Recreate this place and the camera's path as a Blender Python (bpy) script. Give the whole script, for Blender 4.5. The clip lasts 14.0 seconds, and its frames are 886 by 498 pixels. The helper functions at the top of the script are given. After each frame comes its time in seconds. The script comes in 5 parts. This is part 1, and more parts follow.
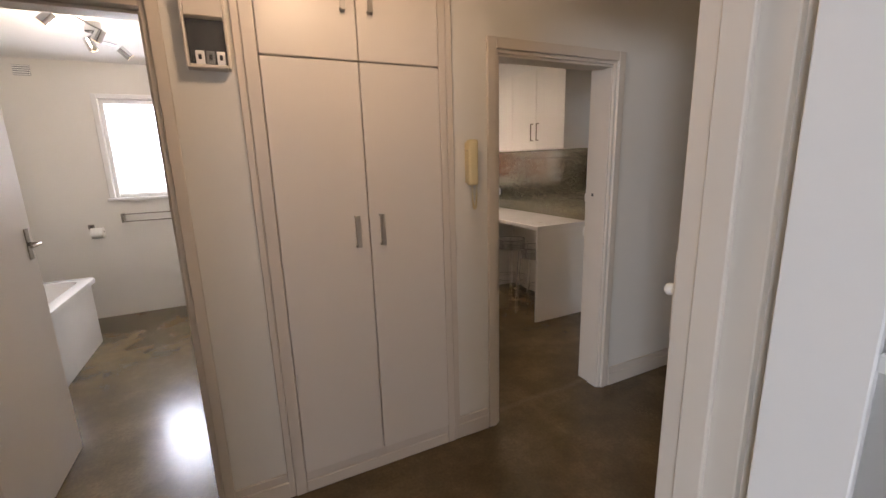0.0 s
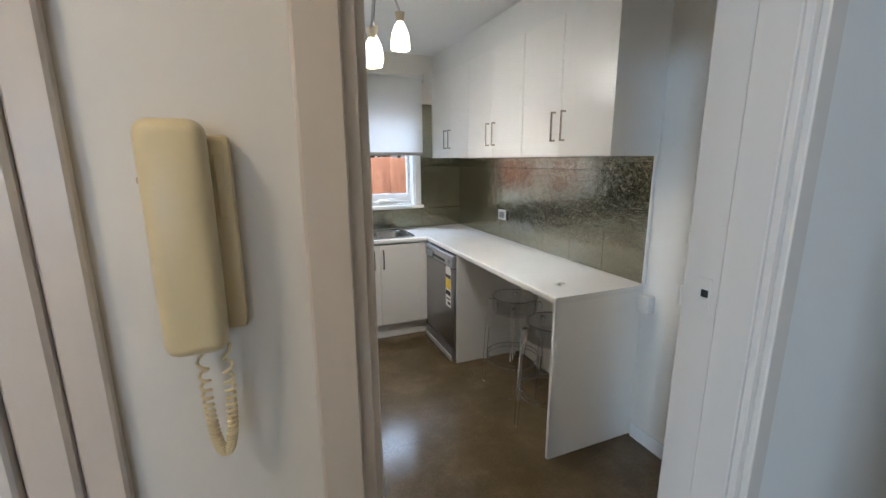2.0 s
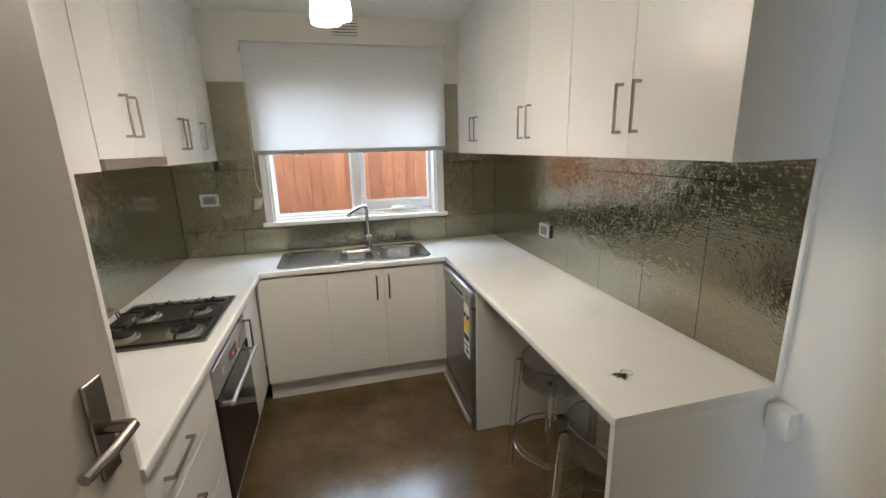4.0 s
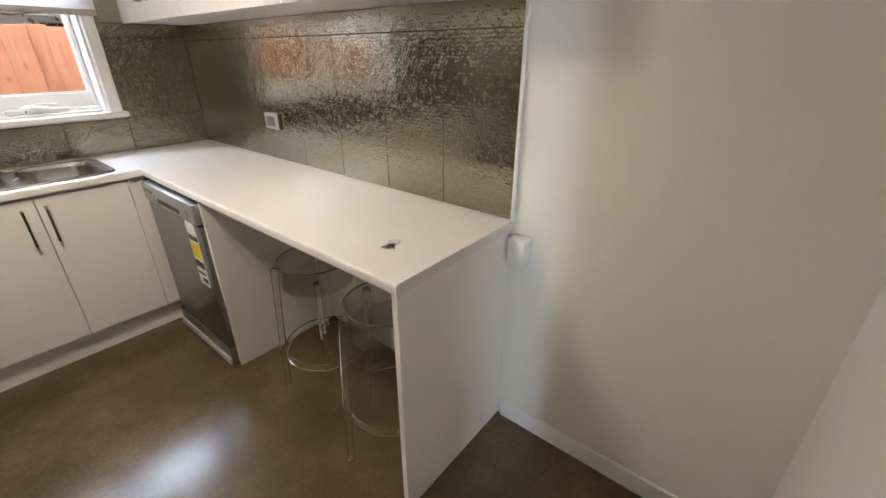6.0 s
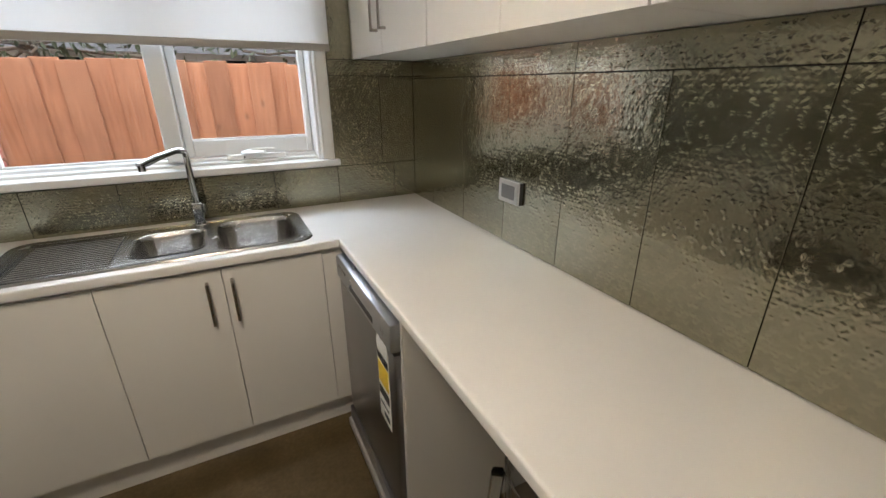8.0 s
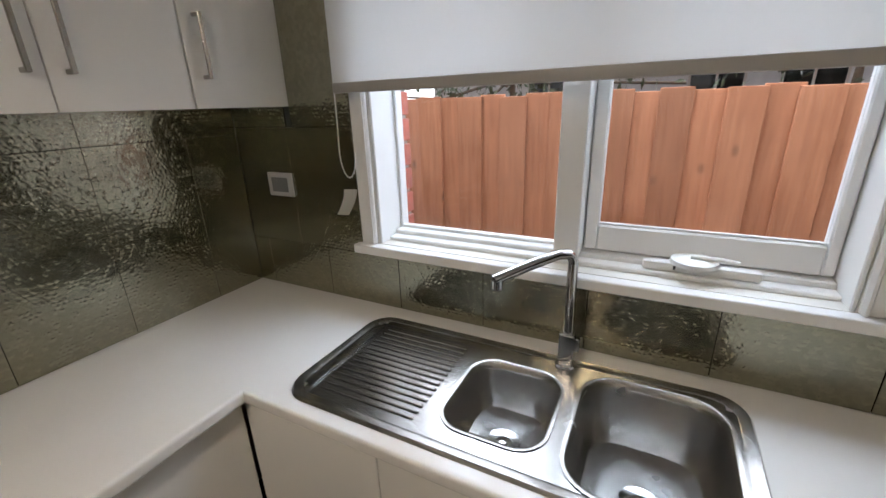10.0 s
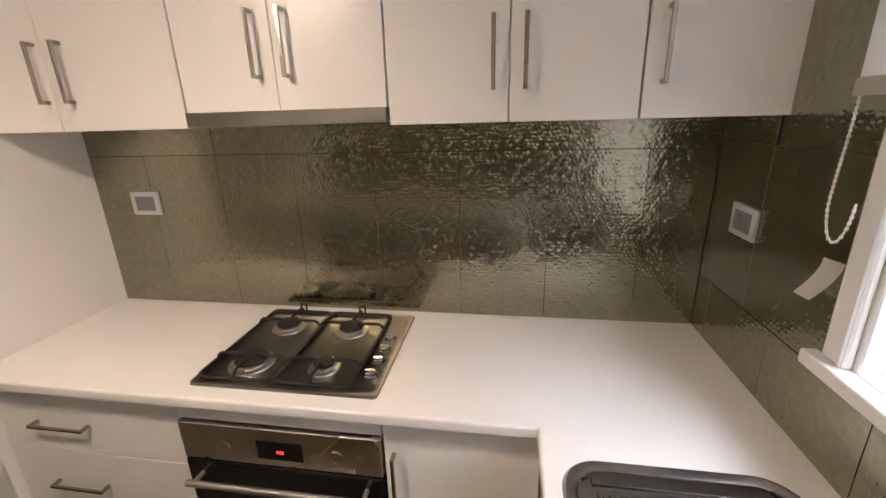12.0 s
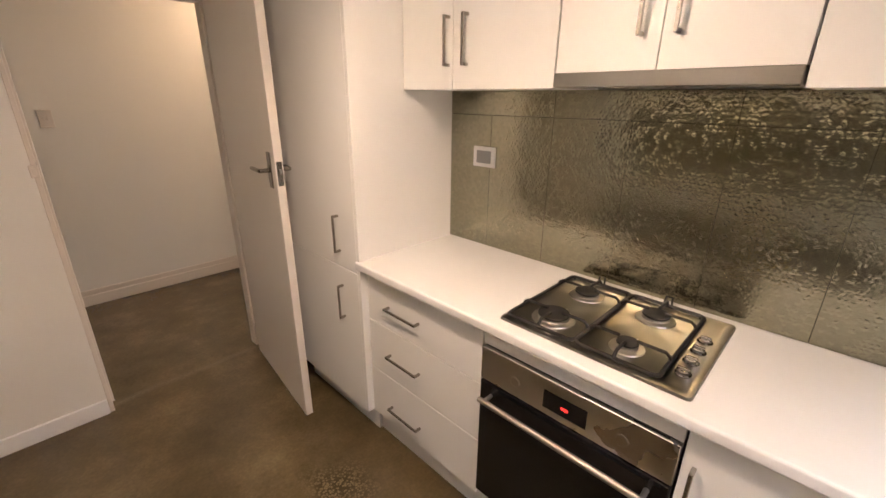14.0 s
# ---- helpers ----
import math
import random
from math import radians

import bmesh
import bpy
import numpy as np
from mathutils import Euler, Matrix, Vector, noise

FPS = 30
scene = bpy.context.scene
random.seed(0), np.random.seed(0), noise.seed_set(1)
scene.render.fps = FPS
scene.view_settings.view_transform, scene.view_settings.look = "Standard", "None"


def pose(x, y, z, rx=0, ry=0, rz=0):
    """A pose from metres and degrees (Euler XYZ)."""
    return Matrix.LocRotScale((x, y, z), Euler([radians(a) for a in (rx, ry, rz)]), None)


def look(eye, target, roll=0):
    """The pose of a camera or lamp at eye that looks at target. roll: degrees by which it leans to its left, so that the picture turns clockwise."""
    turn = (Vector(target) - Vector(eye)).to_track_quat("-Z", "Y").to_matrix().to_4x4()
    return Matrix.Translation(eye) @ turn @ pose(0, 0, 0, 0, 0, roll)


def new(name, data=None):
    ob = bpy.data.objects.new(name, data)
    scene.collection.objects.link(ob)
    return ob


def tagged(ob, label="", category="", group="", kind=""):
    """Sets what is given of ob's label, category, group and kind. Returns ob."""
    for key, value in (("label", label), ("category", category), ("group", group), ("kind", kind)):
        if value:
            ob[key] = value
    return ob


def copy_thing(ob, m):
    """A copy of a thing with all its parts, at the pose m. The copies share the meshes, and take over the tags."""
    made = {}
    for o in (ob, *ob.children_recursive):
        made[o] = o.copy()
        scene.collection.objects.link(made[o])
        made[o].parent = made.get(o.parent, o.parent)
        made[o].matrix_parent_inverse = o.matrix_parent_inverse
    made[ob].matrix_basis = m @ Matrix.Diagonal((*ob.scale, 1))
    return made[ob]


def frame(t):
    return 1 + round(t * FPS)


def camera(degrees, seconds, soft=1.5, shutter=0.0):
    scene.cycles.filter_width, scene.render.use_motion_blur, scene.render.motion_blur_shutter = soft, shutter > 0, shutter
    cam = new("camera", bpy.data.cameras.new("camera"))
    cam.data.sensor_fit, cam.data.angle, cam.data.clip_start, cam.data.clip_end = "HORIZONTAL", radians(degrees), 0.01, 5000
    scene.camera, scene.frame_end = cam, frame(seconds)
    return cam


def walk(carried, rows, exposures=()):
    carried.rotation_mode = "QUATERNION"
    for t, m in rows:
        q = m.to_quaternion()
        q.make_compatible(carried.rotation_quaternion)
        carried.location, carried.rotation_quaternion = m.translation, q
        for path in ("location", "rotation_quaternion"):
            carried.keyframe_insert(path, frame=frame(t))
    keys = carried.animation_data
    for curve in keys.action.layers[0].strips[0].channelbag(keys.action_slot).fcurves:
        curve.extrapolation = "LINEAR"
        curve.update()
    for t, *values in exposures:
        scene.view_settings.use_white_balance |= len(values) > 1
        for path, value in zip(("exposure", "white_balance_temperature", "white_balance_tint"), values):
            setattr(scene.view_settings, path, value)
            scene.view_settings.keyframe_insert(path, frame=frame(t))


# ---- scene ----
cam = camera(93.9, 14.0)
PATH = [
    (0, (-2.89, -5.206, 1.498), (-2.039, -3.446, 1.078), -1.7),
    (0.5, (-2.666, -4.819, 1.478), (-1.751, -3.091, 1.057), -1.8),
    (1, (-2.406, -4.448, 1.484), (-1.431, -2.753, 1.065), -2.3),
    (1.5, (-2.106, -4.109, 1.515), (-1.16, -2.396, 1.105), -1.6),
    (2, (-1.794, -3.883, 1.554), (-1.051, -2.074, 1.133), -0.3),
    (2.5, (-1.573, -3.624, 1.567), (-1.042, -1.746, 1.128), -0.2),
    (2.7, (-1.509, -3.513, 1.582), (-1.06, -1.614, 1.145), -0.9),
    (4.8, (-1.207, -3.097, 1.627), (-0.646, -1.262, 1.065), -3.6),
    (5, (-1.209, -3.076, 1.589), (-0.476, -1.314, 0.991), -3.6),
    (5.5, (-1.223, -3.043, 1.508), (-0.035, -1.612, 0.771), -2.2),
    (6, (-1.188, -2.993, 1.424), (0.208, -1.846, 0.566), -0.1),
    (6.5, (-1.107, -2.835, 1.377), (0.276, -1.698, 0.486), 0.7),
    (7, (-1.032, -2.599, 1.409), (0.235, -1.288, 0.587), -0.0),
    (7.2, (-1.003, -2.493, 1.414), (0.195, -1.088, 0.643), -0.4),
    (9.3, (-0.858, -1.393, 1.53), (-0.948, 0.458, 0.776), -0.8),
    (9.5, (-0.864, -1.289, 1.531), (-1.17, 0.55, 0.807), -1.2),
    (10, (-0.897, -1.064, 1.559), (-1.777, 0.605, 0.896), -1.9),
    (10.5, (-0.966, -0.875, 1.572), (-2.37, 0.411, 0.959), -2.5),
    (11, (-1.014, -0.748, 1.574), (-2.772, 0.009, 0.995), -2.1),
    (11.5, (-0.982, -0.634, 1.58), (-2.888, -0.46, 1.001), -1.8),
    (12, (-0.948, -0.621, 1.58), (-2.829, -0.928, 0.976), -1.6),
    (12.5, (-0.908, -0.659, 1.562), (-2.689, -1.325, 0.942), -1.2),
    (13, (-0.874, -0.681, 1.548), (-2.524, -1.61, 0.905), -0.6),
    (13.5, (-0.853, -0.731, 1.541), (-2.359, -1.864, 0.871), -0.0),
    (14, (-0.862, -0.814, 1.538), (-2.208, -2.127, 0.856), 0.6),
]
EXPOSURE = [(0.0, -0.38, 7000, 24), (0.5, 0.25, 6600, 22), (1.0, 0.45, 6250, 17), (1.5, 0.4, 5850, 13), (2.0, 0.12, 5350, 9), (2.7, 0.15, 5900, 8), (4.8, -0.02, 5850, 9), (5.5, 0.12, 6000, 11),
            (6.5, 0.45, 6250, 14), (7.2, 0.12, 6350, 12), (9.3, -0.5, 5800, 9), (10.0, -0.65, 6100, 12), (11.0, -0.36, 6350, 16), (12.0, 0.02, 6600, 20), (13.0, 0.25, 6950, 23), (14.0, 0.45, 7050, 24)]
walk(cam, [(t, look(eye, target, roll)) for t, eye, target, roll in PATH], EXPOSURE)

# ---------------------------------------------------------------- light
world = bpy.data.worlds.new("sky")
scene.world = world
world.use_nodes = True
wn = world.node_tree
sky = wn.nodes.new("ShaderNodeTexSky")
sky.sky_type = "NISHITA"
sky.sun_disc = False
sky.dust_density = 8.0
sky.sun_elevation, sky.sun_rotation = radians(77), radians(210)
wn.links.new(sky.outputs[0], wn.nodes["Background"].inputs[0])
wn.nodes["Background"].inputs[1].default_value = 0.15


def lamp(name, kind, m, energy, color=(1, 1, 1), **more):
    data = bpy.data.lights.new(name, kind)
    data.energy, data.color = energy, color
    if "size" in more:
        data.shape, data.size, data.size_y = "RECTANGLE", more["size"], more["size_y"]
    if "radius" in more:
        data.shadow_soft_size = more["radius"]
    if "angle" in more:
        data.angle = radians(more["angle"])
    ob = new(name, data)
    ob.matrix_world = m
    return ob


WARM = (1.0, 0.76, 0.5)
LAMP = (1.0, 0.84, 0.66)
DAY = (0.78, 0.89, 1.0)
lamp("sun", "SUN", look((-2, -0.8, 8), (-1, 0.9, 0)), 5.0, (1, 0.97, 0.93), angle=50)
# daylight that comes down between house and fence, just outside the kitchen window
lamp("kitchen_daylight", "AREA", look((-1.08, 0.66, 2.62), (-1.08, -0.9, 0.6)), 62, DAY, size=1.6, size_y=0.8)
lamp("bathroom_daylight", "AREA", look((-3.72, 0.42, 1.8), (-3.72, -2, 0.9)), 85, DAY, size=1.0, size_y=1.1)
lamp("unseen_living_daylight", "AREA", look((-14.1, -13.4, 1.5), (-2.6, -5.0, 1.3)), 1150, (0.72, 0.88, 1.0), size=1.7, size_y=1.5)
# added soft fill on the hall cupboards, as from an unseen south window
lamp("unseen_living_daylight", "AREA", look((-5.3, -15.58, 1.45), (-2.6, -4.0, 1.2)), 200, (0.84, 0.91, 1.0), size=2.5, size_y=1.45)
# bulbs
lamp("hall_bulb", "POINT", pose(-2.55, -4.12, 2.33), 16, WARM, radius=0.09)
for x, y, z in ((-1.235, -1.545, 2.045), (-1.19, -1.40, 2.1), (-1.07, -1.52, 2.15)):
    lamp("pendant_bulb", "POINT", pose(x, y, z), 6.8, LAMP, radius=0.03)
    beam = lamp("pendant_beam", "SPOT", pose(x, y, z), 11.0, LAMP, radius=0.03)
    beam.data.spot_size, beam.data.spot_blend = radians(160), 0.9
lamp("bath_bulb", "POINT", pose(-3.72, -1.35, 2.3), 18, (1, 0.85, 0.65), radius=0.05)

# ---------------------------------------------------------------- materials


def mat(name, color, rough=0.5, metal=0.0, spread=0.06, scale=6.0, fine=120.0, bump=0.05, rspread=0.08, coat=0.0, vary=0.0):
    """Principled surface with two scales of variation in colour, gloss and relief."""
    m = bpy.data.materials.new(name)
    m.use_nodes = True
    n, l = m.node_tree.nodes, m.node_tree.links
    b = n["Principled BSDF"]
    b.inputs["Metallic"].default_value = metal
    b.inputs["Coat Weight"].default_value = coat
    co = n.new("ShaderNodeTexCoord")
    big = n.new("ShaderNodeTexNoise")
    big.inputs["Scale"].default_value, big.inputs["Detail"].default_value = scale, 5
    small = n.new("ShaderNodeTexNoise")
    small.inputs["Scale"].default_value, small.inputs["Detail"].default_value = fine, 3
    l.new(co.outputs["Object"], big.inputs["Vector"])
    l.new(co.outputs["Object"], small.inputs["Vector"])
    add = n.new("ShaderNodeMath")
    add.operation = "MULTIPLY_ADD"
    add.inputs[1].default_value = 0.35
    l.new(small.outputs[0], add.inputs[0])
    l.new(big.outputs[0], add.inputs[2])
    ramp = n.new("ShaderNodeMapRange")
    ramp.inputs[1].default_value, ramp.inputs[2].default_value = 0.35, 1.0
    l.new(add.outputs[0], ramp.inputs[0])
    mix = n.new("ShaderNodeMix")
    mix.data_type = "RGBA"
    mix.inputs[6].default_value = (*[min(1, c * (1 - spread)) for c in color], 1)
    mix.inputs[7].default_value = (*[min(1, c * (1 + spread)) for c in color], 1)
    l.new(ramp.outputs[0], mix.inputs[0])
    out = mix.outputs[2]
    if vary:
        info = n.new("ShaderNodeObjectInfo")
        hsv = n.new("ShaderNodeHueSaturation")
        mr = n.new("ShaderNodeMapRange")
        mr.inputs[3].default_value, mr.inputs[4].default_value = 1 - vary, 1 + vary
        l.new(info.outputs["Random"], mr.inputs[0])
        l.new(mr.outputs[0], hsv.inputs["Value"])
        l.new(out, hsv.inputs["Color"])
        out = hsv.outputs[0]
    l.new(out, b.inputs["Base Color"])
    rr = n.new("ShaderNodeMapRange")
    rr.inputs[3].default_value, rr.inputs[4].default_value = max(0.02, rough - rspread), rough + rspread
    l.new(big.outputs[0], rr.inputs[0])
    l.new(rr.outputs[0], b.inputs["Roughness"])
    if bump:
        bp = n.new("ShaderNodeBump")
        bp.inputs["Strength"].default_value, bp.inputs["Distance"].default_value = bump, 0.0012
        l.new(small.outputs[0], bp.inputs["Height"])
        l.new(bp.outputs[0], b.inputs["Normal"])
    return m


def glass(name, color=(1, 1, 1), rough=0.0, ior=1.45):
    m = bpy.data.materials.new(name)
    m.use_nodes = True
    b = m.node_tree.nodes["Principled BSDF"]
    b.inputs["Base Color"].default_value = (*color, 1)
    b.inputs["Roughness"].default_value, b.inputs["IOR"].default_value = rough, ior
    b.inputs["Transmission Weight"].default_value = 1
    return m


def glow(name, color, strength):
    m = bpy.data.materials.new(name)
    m.use_nodes = True
    b = m.node_tree.nodes["Principled BSDF"]
    b.inputs["Base Color"].default_value = (*color, 1)
    b.inputs["Emission Color"].default_value = (*color, 1)
    b.inputs["Emission Strength"].default_value = strength
    return m


WALL = mat("wall_paint", (0.76, 0.74, 0.69), 0.45, spread=0.02, scale=2.5, fine=90, bump=0.04)
CEIL = mat("ceiling_paint", (0.8, 0.8, 0.78), 0.7, spread=0.02, scale=2, bump=0.05)
WHITE = mat("white_gloss_paint", (0.82, 0.82, 0.81), 0.3, spread=0.0, scale=3, fine=60, bump=0.02, rspread=0.0)
TRIM = mat("cream_gloss_paint", (0.66, 0.6, 0.53), 0.33, spread=0.0, scale=3, fine=60, bump=0.02, rspread=0.0)
CUPB = mat("brushed_gloss_paint", (0.7, 0.65, 0.59), 0.36, spread=0.0, scale=2, fine=45, bump=0.03, rspread=0.05)
LAM = mat("white_laminate", (0.82, 0.81, 0.78), 0.31, spread=0.015, scale=3, fine=300, bump=0.015)
LAMEDGE = mat("laminate_edge", (0.72, 0.7, 0.66), 0.45, spread=0.03)
BENCH = mat("bench_laminate", (0.82, 0.81, 0.79), 0.17, spread=0.03, scale=5, fine=420, bump=0.012, rspread=0.05)
HOBSTEEL = mat("hob_steel", (0.32, 0.305, 0.28), 0.3, 1.0, spread=0.08, scale=4, fine=200, bump=0.02)
STEEL = mat("brushed_steel", (0.55, 0.53, 0.5), 0.28, 1.0, spread=0.08, scale=4, fine=200, bump=0.02)
CHROME = mat("chrome", (0.58, 0.58, 0.58), 0.1, 1.0, spread=0.03, bump=0)
NICKEL = mat("satin_nickel", (0.36, 0.335, 0.3), 0.25, 1.0, spread=0.05, bump=0.01)
SINK = mat("sink_steel", (0.43, 0.42, 0.405), 0.24, 1.0, spread=0.06, scale=9, fine=260, bump=0.03)
DWSTEEL = mat("dishwasher_steel", (0.32, 0.32, 0.33), 0.32, 1.0, spread=0.05, scale=3, fine=200, bump=0.01)
DARKPLASTIC = mat("dark_plastic", (0.02, 0.02, 0.02), 0.4, spread=0.2)
BLACKGLASS = mat("black_glass", (0.006, 0.006, 0.007), 0.06, spread=0.2, bump=0, rspread=0.02)
IRON = mat("cast_iron", (0.018, 0.017, 0.016), 0.5, spread=0.3, bump=0.15)
ALU = mat("burner_alloy", (0.6, 0.58, 0.54), 0.35, 1.0, spread=0.1)
PLASTIC = mat("white_plastic", (0.8, 0.79, 0.76), 0.35, spread=0.02, bump=0.01)
GREYPL = mat("grey_plastic", (0.16, 0.165, 0.17), 0.35, spread=0.05)
SILVERPL = mat("silver_plastic", (0.5, 0.5, 0.5), 0.35, spread=0.03)
CREAM = mat("cream_plastic", (0.72, 0.62, 0.38), 0.33, spread=0.04, scale=9, bump=0.02)
BLACKDOOR = mat("dark_stained_timber", (0.012, 0.008, 0.006), 0.5, spread=0.5, scale=8, fine=70, bump=0.12)
GROUT = mat("dark_grout", (0.03, 0.03, 0.025), 0.8, spread=0.2)
BRICK = mat("red_brick", (0.42, 0.12, 0.075), 0.85, spread=0.25, scale=30, bump=0.5, vary=0.12)
MORTAR = mat("mortar", (0.45, 0.4, 0.35), 0.9, spread=0.15)
PAPER = mat("paper", (0.85, 0.84, 0.8), 0.8, spread=0.02)
YELLOW = mat("yellow_print", (0.85, 0.6, 0.03), 0.5, spread=0.03)
BLACKINK = mat("black_print", (0.02, 0.02, 0.02), 0.5)
PORCELAIN = mat("white_enamel", (0.85, 0.85, 0.84), 0.12, spread=0.02, bump=0)
BRASS = mat("key_metal", (0.5, 0.44, 0.34), 0.5, 0.35)
EARTH = mat("bare_earth", (0.1, 0.075, 0.05), 0.95, spread=0.3, bump=0.5)
LEAF = mat("leaf_green", (0.05, 0.07, 0.03), 0.6, spread=0.4)
GREYCLAD = mat("pale_render", (0.8, 0.79, 0.77), 0.8, spread=0.1)
GLASS = glass("window_glass", ior=1.3)
BULBGLASS = glow("lit_opal_glass", (1.0, 0.84, 0.58), 3.6)
HALLGLASS = glow("lit_opal_globe", (1.0, 0.75, 0.45), 3.0)
RED = glow("red_digits", (1.0, 0.04, 0.03), 3.0)
FROST = glass("frosted_glass", (0.95, 0.97, 1.0), 0.5, 1.3)


def fabric():
    m = bpy.data.materials.new("blind_fabric")
    m.use_nodes = True
    n, l = m.node_tree.nodes, m.node_tree.links
    b = n["Principled BSDF"]
    b.inputs["Base Color"].default_value = (0.82, 0.82, 0.8, 1)
    b.inputs["Roughness"].default_value = 0.85
    tr = n.new("ShaderNodeBsdfTranslucent")
    tr.inputs[0].default_value = (0.94, 0.94, 0.94, 1)
    mix = n.new("ShaderNodeMixShader")
    mix.inputs[0].default_value = 0.42
    wv = n.new("ShaderNodeTexWave")
    wv.inputs["Scale"].default_value = 300
    wv.bands_direction = "Z"
    co = n.new("ShaderNodeTexCoord")
    bp = n.new("ShaderNodeBump")
    bp.inputs["Strength"].default_value, bp.inputs["Distance"].default_value = 0.15, 0.001
    l.new(co.outputs["Object"], wv.inputs["Vector"])
    l.new(wv.outputs[0], bp.inputs["Height"])
    l.new(bp.outputs[0], b.inputs["Normal"])
    l.new(b.outputs[0], mix.inputs[1])
    l.new(tr.outputs[0], mix.inputs[2])
    sheer = n.new("ShaderNodeBsdfTransparent")
    weave = n.new("ShaderNodeMixShader")
    weave.inputs[0].default_value = 0.07
    l.new(mix.outputs[0], weave.inputs[1])
    l.new(sheer.outputs[0], weave.inputs[2])
    l.new(weave.outputs[0], n["Material Output"].inputs[0])
    return m


FABRIC = fabric()


def acrylic():
    """Clear moulded plastic: see-through, with a mirror gloss that grows towards the edges."""
    m = bpy.data.materials.new("clear_acrylic")
    m.use_nodes = True
    n, l = m.node_tree.nodes, m.node_tree.links
    clear, gloss, mix, lw = n.new("ShaderNodeBsdfTransparent"), n.new("ShaderNodeBsdfGlossy"), n.new("ShaderNodeMixShader"), n.new("ShaderNodeLayerWeight")
    clear.inputs[0].default_value = (0.95, 0.95, 0.95, 1)
    gloss.inputs["Roughness"].default_value = 0.05
    lw.inputs[0].default_value = 0.45
    half = n.new("ShaderNodeMath")
    half.operation = "MULTIPLY_ADD"
    half.inputs[1].default_value, half.inputs[2].default_value = 0.55, 0.02
    l.new(lw.outputs["Facing"], half.inputs[0])
    l.new(half.outputs[0], mix.inputs[0])
    l.new(clear.outputs[0], mix.inputs[1])
    l.new(gloss.outputs[0], mix.inputs[2])
    l.new(mix.outputs[0], n["Material Output"].inputs[0])
    return m


ACRYLIC = acrylic()
CLEAR = glass("solid_clear_plastic", (0.97, 0.97, 0.96), 0.03, 1.49)
SMOKY = mat("smoky_edge", (0.13, 0.12, 0.11), 0.15, spread=0.1, bump=0)


def pewter():
    """Glazed metallic tile pressed with a honeycomb of cells of uneven height and tilt."""
    m = bpy.data.materials.new("pewter_tile")
    m.use_nodes = True
    n, l = m.node_tree.nodes, m.node_tree.links
    b = n["Principled BSDF"]

    def vec(op, a, c=None):
        k = n.new("ShaderNodeVectorMath")
        k.operation = op
        for i, v in enumerate((a, c)):
            if v is None:
                continue
            if isinstance(v, tuple):
                k.inputs[i].default_value = v
            else:
                l.new(v, k.inputs[i])
        return k

    def num(op, *vals):
        k = n.new("ShaderNodeMath")
        k.operation = op
        for i, v in enumerate(vals):
            if isinstance(v, (int, float)):
                k.inputs[i].default_value = v
            else:
                l.new(v, k.inputs[i])
        return k.outputs[0]

    co, info = n.new("ShaderNodeTexCoord"), n.new("ShaderNodeObjectInfo")
    spot = vec("ADD", co.outputs["Object"], info.outputs["Location"]).outputs[0]
    # the two coordinates that run along the tile, whichever way its wall faces
    warp = n.new("ShaderNodeTexNoise")
    warp.inputs["Scale"].default_value, warp.inputs["Detail"].default_value = 48, 2
    l.new(spot, warp.inputs["Vector"])
    bent = vec("ADD", spot, vec("MULTIPLY", vec("SUBTRACT", warp.outputs["Color"], (0.5, 0.5, 0.5)).outputs[0], (0.014, 0.014, 0.014)).outputs[0]).outputs[0]
    sep = n.new("ShaderNodeSeparateXYZ")
    l.new(bent, sep.inputs[0])
    flat = n.new("ShaderNodeCombineXYZ")
    l.new(num("ADD", sep.outputs[0], sep.outputs[1]), flat.inputs[0])
    l.new(sep.outputs[2], flat.inputs[1])
    p = vec("MULTIPLY", flat.outputs[0], (72, 72, 0)).outputs[0]
    # honeycomb: the nearer of two staggered rectangular lattices
    step, half = (1.0, 1.7320508, 1.0), (0.5, 0.8660254, 0.0)
    near = []
    for shift in ((400.0, 173.20508, 0.5), (400.5, 174.0711056, 0.5)):
        q = vec("MODULO", vec("ADD", p, shift).outputs[0], step).outputs[0]
        near.append(vec("SUBTRACT", q, (0.5, 0.8660254, 0.5)).outputs[0])
    la, lb = (vec("LENGTH", q).outputs["Value"] for q in near)
    pick = n.new("ShaderNodeMix")
    pick.data_type = "VECTOR"
    l.new(num("LESS_THAN", lb, la), pick.inputs[0])
    l.new(near[0], pick.inputs[4])
    l.new(near[1], pick.inputs[5])
    cell = pick.outputs[1]
    mid = vec("SNAP", vec("ADD", vec("SUBTRACT", p, cell).outputs[0], (0.1, 0.1, 0.0)).outputs[0], (0.25, 0.25, 1.0)).outputs[0]
    rnd = n.new("ShaderNodeTexWhiteNoise")
    l.new(mid, rnd.inputs["Vector"])
    # distance from the cell's middle to its rim
    ab = vec("ABSOLUTE", cell).outputs[0]
    sc = n.new("ShaderNodeSeparateXYZ")
    l.new(ab, sc.inputs[0])
    hexd = num("MAXIMUM", sc.outputs[0], num("MULTIPLY_ADD", sc.outputs[1], 0.8660254, num("MULTIPLY", sc.outputs[0], 0.5)))
    rim = n.new("ShaderNodeMapRange")
    rim.interpolation_type = "SMOOTHSTEP"
    rim.inputs[1].default_value, rim.inputs[2].default_value = 0.52, 0.02
    l.new(hexd, rim.inputs[0])
    tall = n.new("ShaderNodeMapRange")
    tall.interpolation_type = "SMOOTHSTEP"
    tall.inputs[1].default_value, tall.inputs[2].default_value = 0.3, 1.0
    tall.inputs[3].default_value, tall.inputs[4].default_value = 0.0, 0.00085
    l.new(rnd.outputs["Value"], tall.inputs[0])
